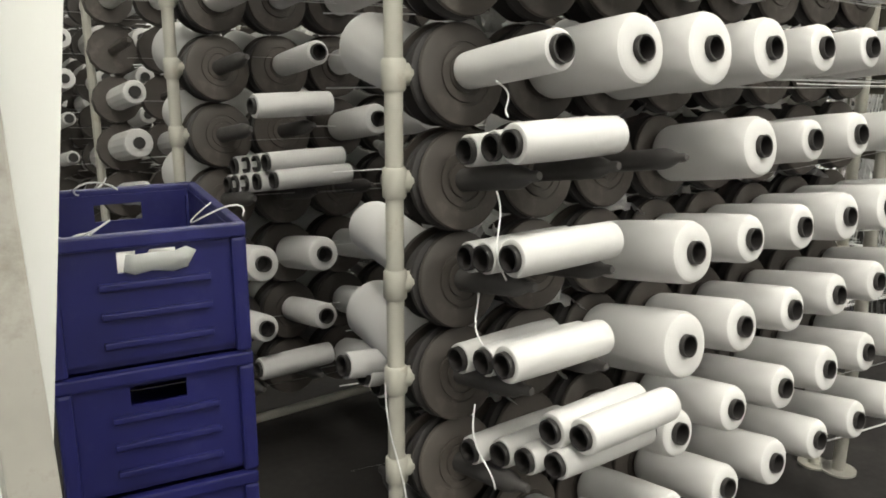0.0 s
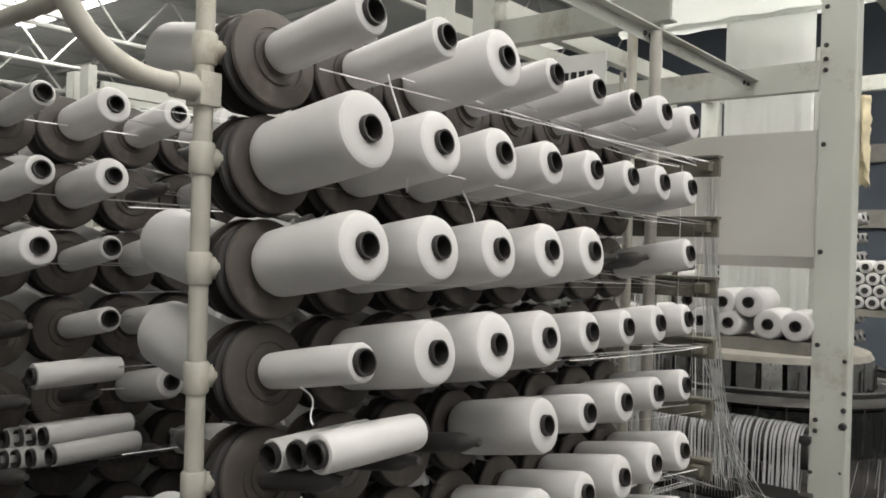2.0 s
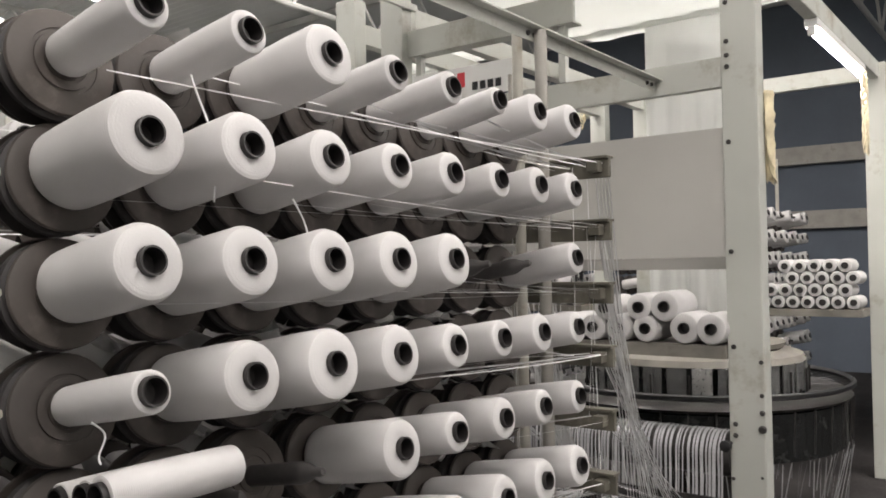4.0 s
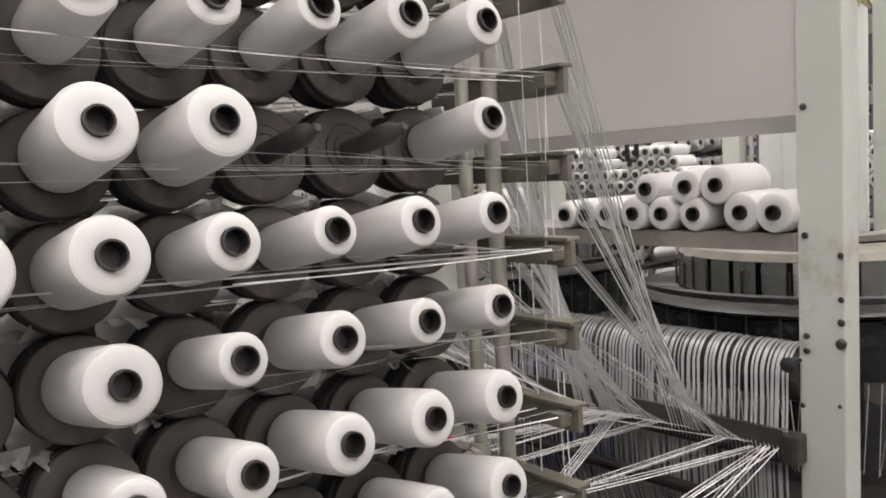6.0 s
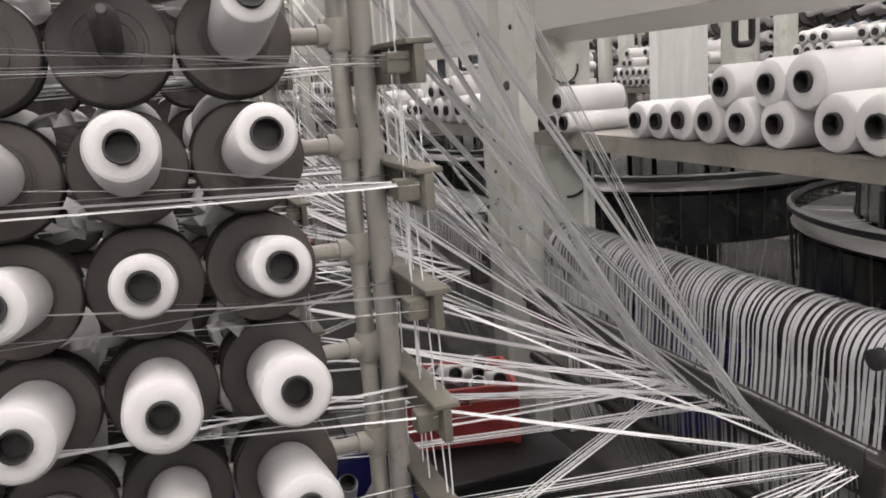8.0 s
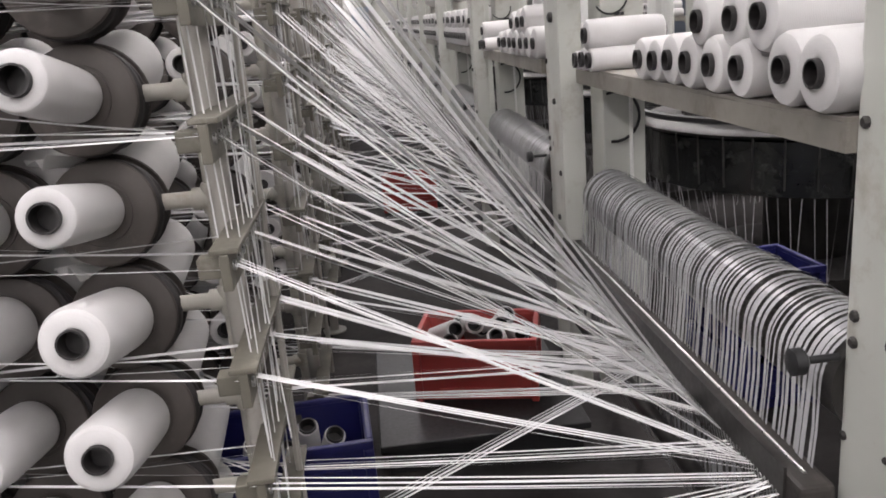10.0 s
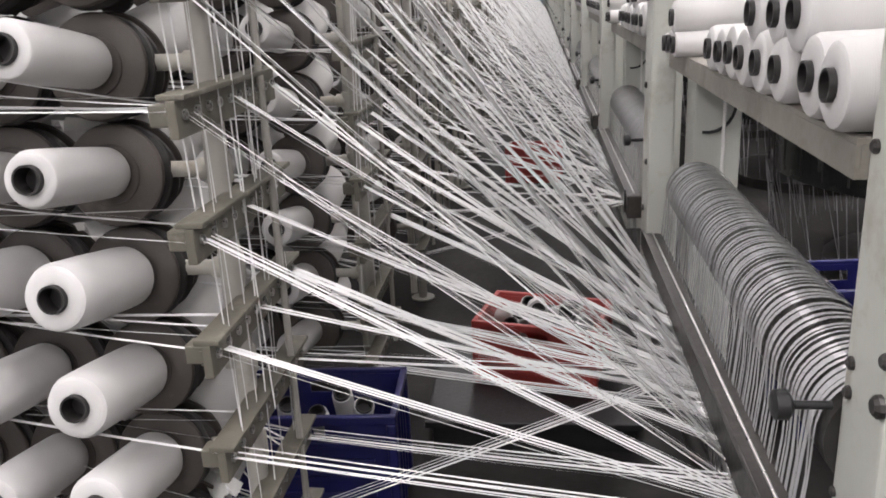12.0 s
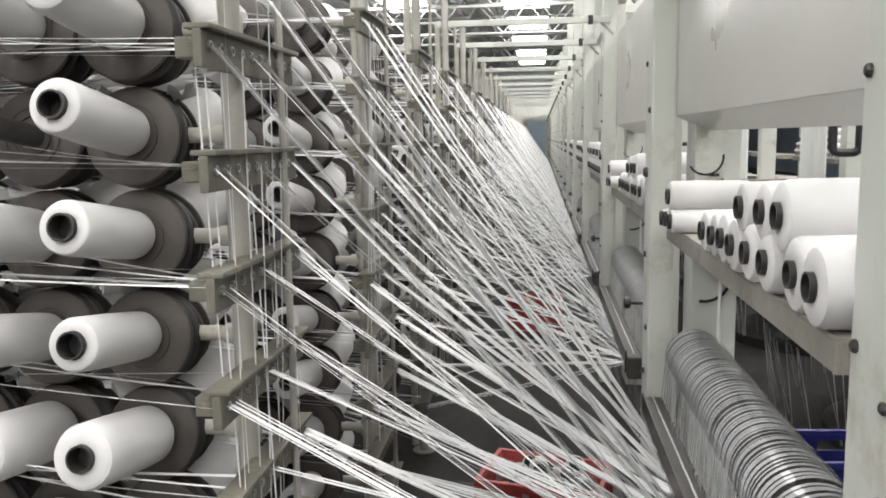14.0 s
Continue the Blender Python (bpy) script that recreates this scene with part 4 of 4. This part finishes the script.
FILMS = [film_tuft(k) for k in range(4)]
tuft_rnd = random.Random(41)
for r in range(ROWS):
    for c in range(1, COLS):
        if tuft_rnd.random() < 0.25:
            continue
        t = thing("loose_film_tuft", pose((c - COLS + 1) * PX + DISC_X, 0.37, row_z(r) - DROP + 0.056, tuft_rnd.uniform(-6, 6), 0, tuft_rnd.uniform(28, 44) * tuft_rnd.choice((-1, 1))), "crumpled white tape film caught on a bobbin", "film", "loose film on the creel")
        piece("film", FILMS[(r + c) % 4], t)

crate(pose(0.14, 0.745, 0, 0, 0, 3), 0.40, 0.24, 0.34, M_BLUE, "blue plastic crate on the floor holding thin tubes")
for x, y, a in ((0.08, 0.70, 20), (0.15, 0.70, -15), (0.20, 0.76, 5), (0.27, 0.70, 25)):
    bobbin(0, pose(x, y, 0.31 + 0.02 * (a > 0), -62 + a * 0.3, 0, a), "upright in a crate", "bobbins in crates")
crate(pose(0.70, 1.36, 0.10, 0, 0, -14), 0.36, 0.25, 0.205, M_RED, "red plastic crate on a dark plinth holding empty tubes")
t = thing("low_plinth", pose(0.665, 1.37, 0), "low black plinth on the floor under a red crate", "plinth")
part("base", box(bmesh.new(), -0.285, 0.285, -0.33, 0.33, 0, 0.08, 0.004), M_BLACK, t)
part("top_plate", box(bmesh.new(), -0.305, 0.305, -0.35, 0.35, 0.08, 0.10, 0.004), M_BLACK, t)
for j in range(9):
    bobbin((0, 1)[j % 2], pose(0.60 + 0.028 * j, 1.27 + 0.03 * ((j * 7) % 5) - 0.006 * j, 0.30 + 0.012 * ((j * 5) % 4), -50 + 8 * ((j * 3) % 5), 0, -20 + 11 * ((j * 4) % 5)), "piled in a crate", "bobbins in crates")
for k in range(2):
    crate(pose(1.56, 1.26, 0.232 * k, 0, 0, 4), 0.30, 0.24, 0.22, M_BLUE, "blue plastic crate stacked under the loom")
crate(pose(0.66, 4.5, 0, 0, 0, -6), 0.34, 0.24, 0.24, M_RED, "red plastic crate on the floor between machines")

# ---- board and post beside the start ----
t = thing("white_board", pose(0, 0.03, 0), "tall white painted board leaning beside the crates", "board")
bm = bmesh.new()
vs = [bm.verts.new((x, y, z)) for y in (0, 0.02) for x, z in ((-2.75, 0), (-2.015, 0), (-1.735, 2.25), (-2.75, 2.25))]
for f in ((0, 1, 2, 3), (7, 6, 5, 4), (0, 4, 5, 1), (1, 5, 6, 2), (2, 6, 7, 3), (3, 7, 4, 0)):
    bm.faces.new([vs[i] for i in f])
part("panel", bm, M_WHITE_PAINT, t)
t = thing("steel_upright", pose(0, 0, 0), "grey painted steel upright leaning before a white board", "post")
bm = bmesh.new()
box(bm, -1.950, -1.905, -0.075, -0.02, 0.008, 2.6, 0.003)
for v in bm.verts:
    v.co.x -= 0.028 * v.co.z
part("upright", bm, M_GREY_PIPE, t)
bm = bmesh.new()
box(bm, -1.99, -1.865, -0.11, 0.015, 0, 0.008)
part("foot_plate", bm, M_GREY_PIPE, t)

# ---- arms across the aisle ----


def cross_arm(y, x0, z):
    t = thing("cross_arm", pose(0, y, z), "grey steel arm bracing a creel to the loom", "arm", "cross arms")
    bm = bmesh.new()
    box(bm, x0, 1.045, -0.016, 0.016, -0.016, 0.016, 0.003)
    part("bar", bm, M_LOOM, t)
    bm = bmesh.new()
    box(bm, 0.93, 0.955, -0.022, 0.022, -0.022, 0.022, 0.003)
    part("collar", bm, M_DARK_STEEL, t)
    bm = bmesh.new()
    rod(bm, (1.0, 0, -0.012), (1.06, 0, -0.075), 0.011, 8)
    part("bracket", bm, M_GREY_PIPE, t)
    return t


for k in range(1, 32):
    cross_arm(k * CREEL_PITCH + MID_Y - 0.04, END_X - 0.02, 1.93)
t = thing("cross_arm", pose(0, MID_Y - 0.04, 2.06), "grey angle-iron arm running over the creel to the loom", "arm", "cross arms")
bm = bmesh.new()
box(bm, -1.35, 1.08, -0.004, 0.0, -0.04, 0.0)
box(bm, -1.35, 1.08, -0.035, -0.0045, -0.004, 0.0)
part("angle_iron", bm, M_LOOM, t)
for x in (0.15, 0.185, 1.0, 1.04):
    bm = bmesh.new()
    lathe(bm, [(0.008, 0), (0.008, 0.005), (0.005, 0.008)], 8, Matrix.Translation((x, -0.004, -0.02)) @ pose(0, 0, 0, 0, 0, 180))
    part("bolt", bm, M_DARK_STEEL, t)

# ---- top of the loom: channel, sign, fabric sheet, lamp, rags ----
t = thing("steel_channel", pose(1.07, 0, 0), "pale green steel channel above the loom beam", "channel")
bm = bmesh.new()
box(bm, -0.02, 0.0, 0.55, 1.40, 2.34, 2.46, 0.003)
box(bm, 0.0, 0.05, 0.55, 1.40, 2.34, 2.346)
part("web", bm, M_LOOM, t)
for y in (0.60, 1.34):
    bm = bmesh.new()
    box(bm, 0.0005, 0.03, y, y + 0.03, 2.11, 2.34)
    part("strut", bm, M_LOOM, t)
t = thing("name_plate", pose(1.062, 0, 0), "pale metal name plate with red and dark marks", "sign")
bm = bmesh.new()
box(bm, 0, 0.008, 0.84, 1.38, 2.113, 2.25, 0.001)
part("plate", bm, M_WHITE_PAINT, t)
for j in range(5):
    bm = bmesh.new()
    y1 = 1.35 - j * 0.055
    box(bm, -0.003, -0.0005, y1 - 0.04, y1, 2.16, 2.225)
    part("red_mark", bm, M_RED_INK, t)
for j in range(4):
    bm = bmesh.new()
    y1 = 1.05 - j * 0.04
    box(bm, -0.003, -0.0005, y1 - 0.028, y1, 2.14, 2.175)
    part("dark_mark", bm, M_BLACK, t)
bm = bmesh.new()
prev = None
for i in range(13):
    x = 0.62 + (2.66 - 0.62) * i / 12
    z = 2.60 + 0.12 * (i / 12) - 0.03 * math.sin(math.pi * i / 12)
    cur = [bm.verts.new((x, 0.30 + 0.095 * j, z + 0.006 * math.sin(j * 2.1 + i * 0.4))) for j in range(11)]
    if prev:
        for a, b, c, d in zip(prev, prev[1:], cur[1:], cur):
            bm.faces.new((a, b, c, d))
    prev = cur
ob = part("fabric_sheet", bm, M_FABRIC, smooth=True)
ob.modifiers.new("thickness", "SOLIDIFY").thickness = 0.002
tagged(ob, "wide white woven sheet stretched over the loom top", "fabric")
t = thing("sheet_roller", pose(0, 0, 0), "steel roller carrying a white fabric sheet", "roller")
bm = bmesh.new()
rod(bm, (0.62, 0.22, 2.575), (0.62, 1.40, 2.575), 0.022, 14)
part("tube", bm, M_STEEL, t, smooth=True)
for y in (0.25, 1.38):
    bm = bmesh.new()
    box(bm, 0.62, 1.10, y, y + 0.02, 2.56, 2.59)
    part("arm", bm, M_LOOM, t)

t = thing("tube_lamp", pose(2.2, -0.08, 2.44), "lit fluorescent tube lamp under the loom rail", "lamp")
bm = bmesh.new()
box(bm, 0, 1.2, -0.03, 0.03, 0.02, 0.06, 0.006)
part("housing", bm, M_WHITE_PAINT, t)
bm = bmesh.new()
rod(bm, (0.03, 0, 0.0), (1.17, 0, 0.0), 0.014, 12)
part("tube", bm, M_TUBE_GLOW, t, smooth=True)
for x in (0.0, 1.17):
    bm = bmesh.new()
    box(bm, x, x + 0.03, -0.016, 0.016, -0.02, 0.02, 0.004)
    part("socket", bm, M_WHITE_PAINT, t)


def rag(m, w, h, label, holes, seed):
    """A hanging rag with folds, a ragged hem and, where it has them, real holes."""
    r = random.Random(seed)
    bm = bmesh.new()
    nx, nz = 14, 22
    grid = [[bm.verts.new((w * (i / nx - 0.5) * (1 - 0.25 * k / nz) + 0.006 * math.sin(k * 0.7), 0.016 * math.sin(i * 1.1 + k * 0.15) + 0.004 * r.uniform(-1, 1), -h * k / nz * (1 + 0.12 * math.sin(i * 1.7)))) for i in range(nx + 1)] for k in range(nz + 1)]
    for k in range(nz):
        for i in range(nx):
            if holes and i % 2 and k % 2 and r.random() < 0.8:
                continue
            bm.faces.new((grid[k][i], grid[k][i + 1], grid[k + 1][i + 1], grid[k + 1][i]))
    ob = part("rag", bm, M_CLOTH, smooth=True)
    ob.matrix_basis = m
    ob.modifiers.new("thickness", "SOLIDIFY").thickness = 0.002
    return tagged(ob, label, "rag")


rag(pose(1.175, -0.155, 1.98, 0, 0, 20), 0.07, 0.30, "cream rag hung on the loom post", False, 2)
rag(pose(3.25, -0.125, 2.42, 0, 0, 10), 0.28, 0.42, "cream perforated rag hung from the loom rail", True, 5)
rag(pose(3.862, 2.11, 2.605, 0, 0, 90), 0.46, 0.17, "cream perforated rag hung on a loom back rail", True, 8)

# ---- far side: creels beyond the looms ----
rnd = random.Random(77)
far_proto = [far_creel(-0.2, rnd, -1, 4.7), far_creel(0.8, rnd, -1, 4.7)]
for k in range(2, 10):
    copy_thing(far_proto[k % 2], pose(4.7, -0.2 + k * 1.0, 0))

# pale rails along the blue-grey wall
for z in (1.75, 2.55):
    bm = bmesh.new()
    box(bm, X1 - 0.10, X1 - 0.002, Y0 + 0.1, Y1 - 0.1, z, z + 0.22, 0.004)
    tagged(part("wall_rail", bm, M_GREY_PIPE), "pale steel rail running along the blue-grey wall", "rail", "wall rails")
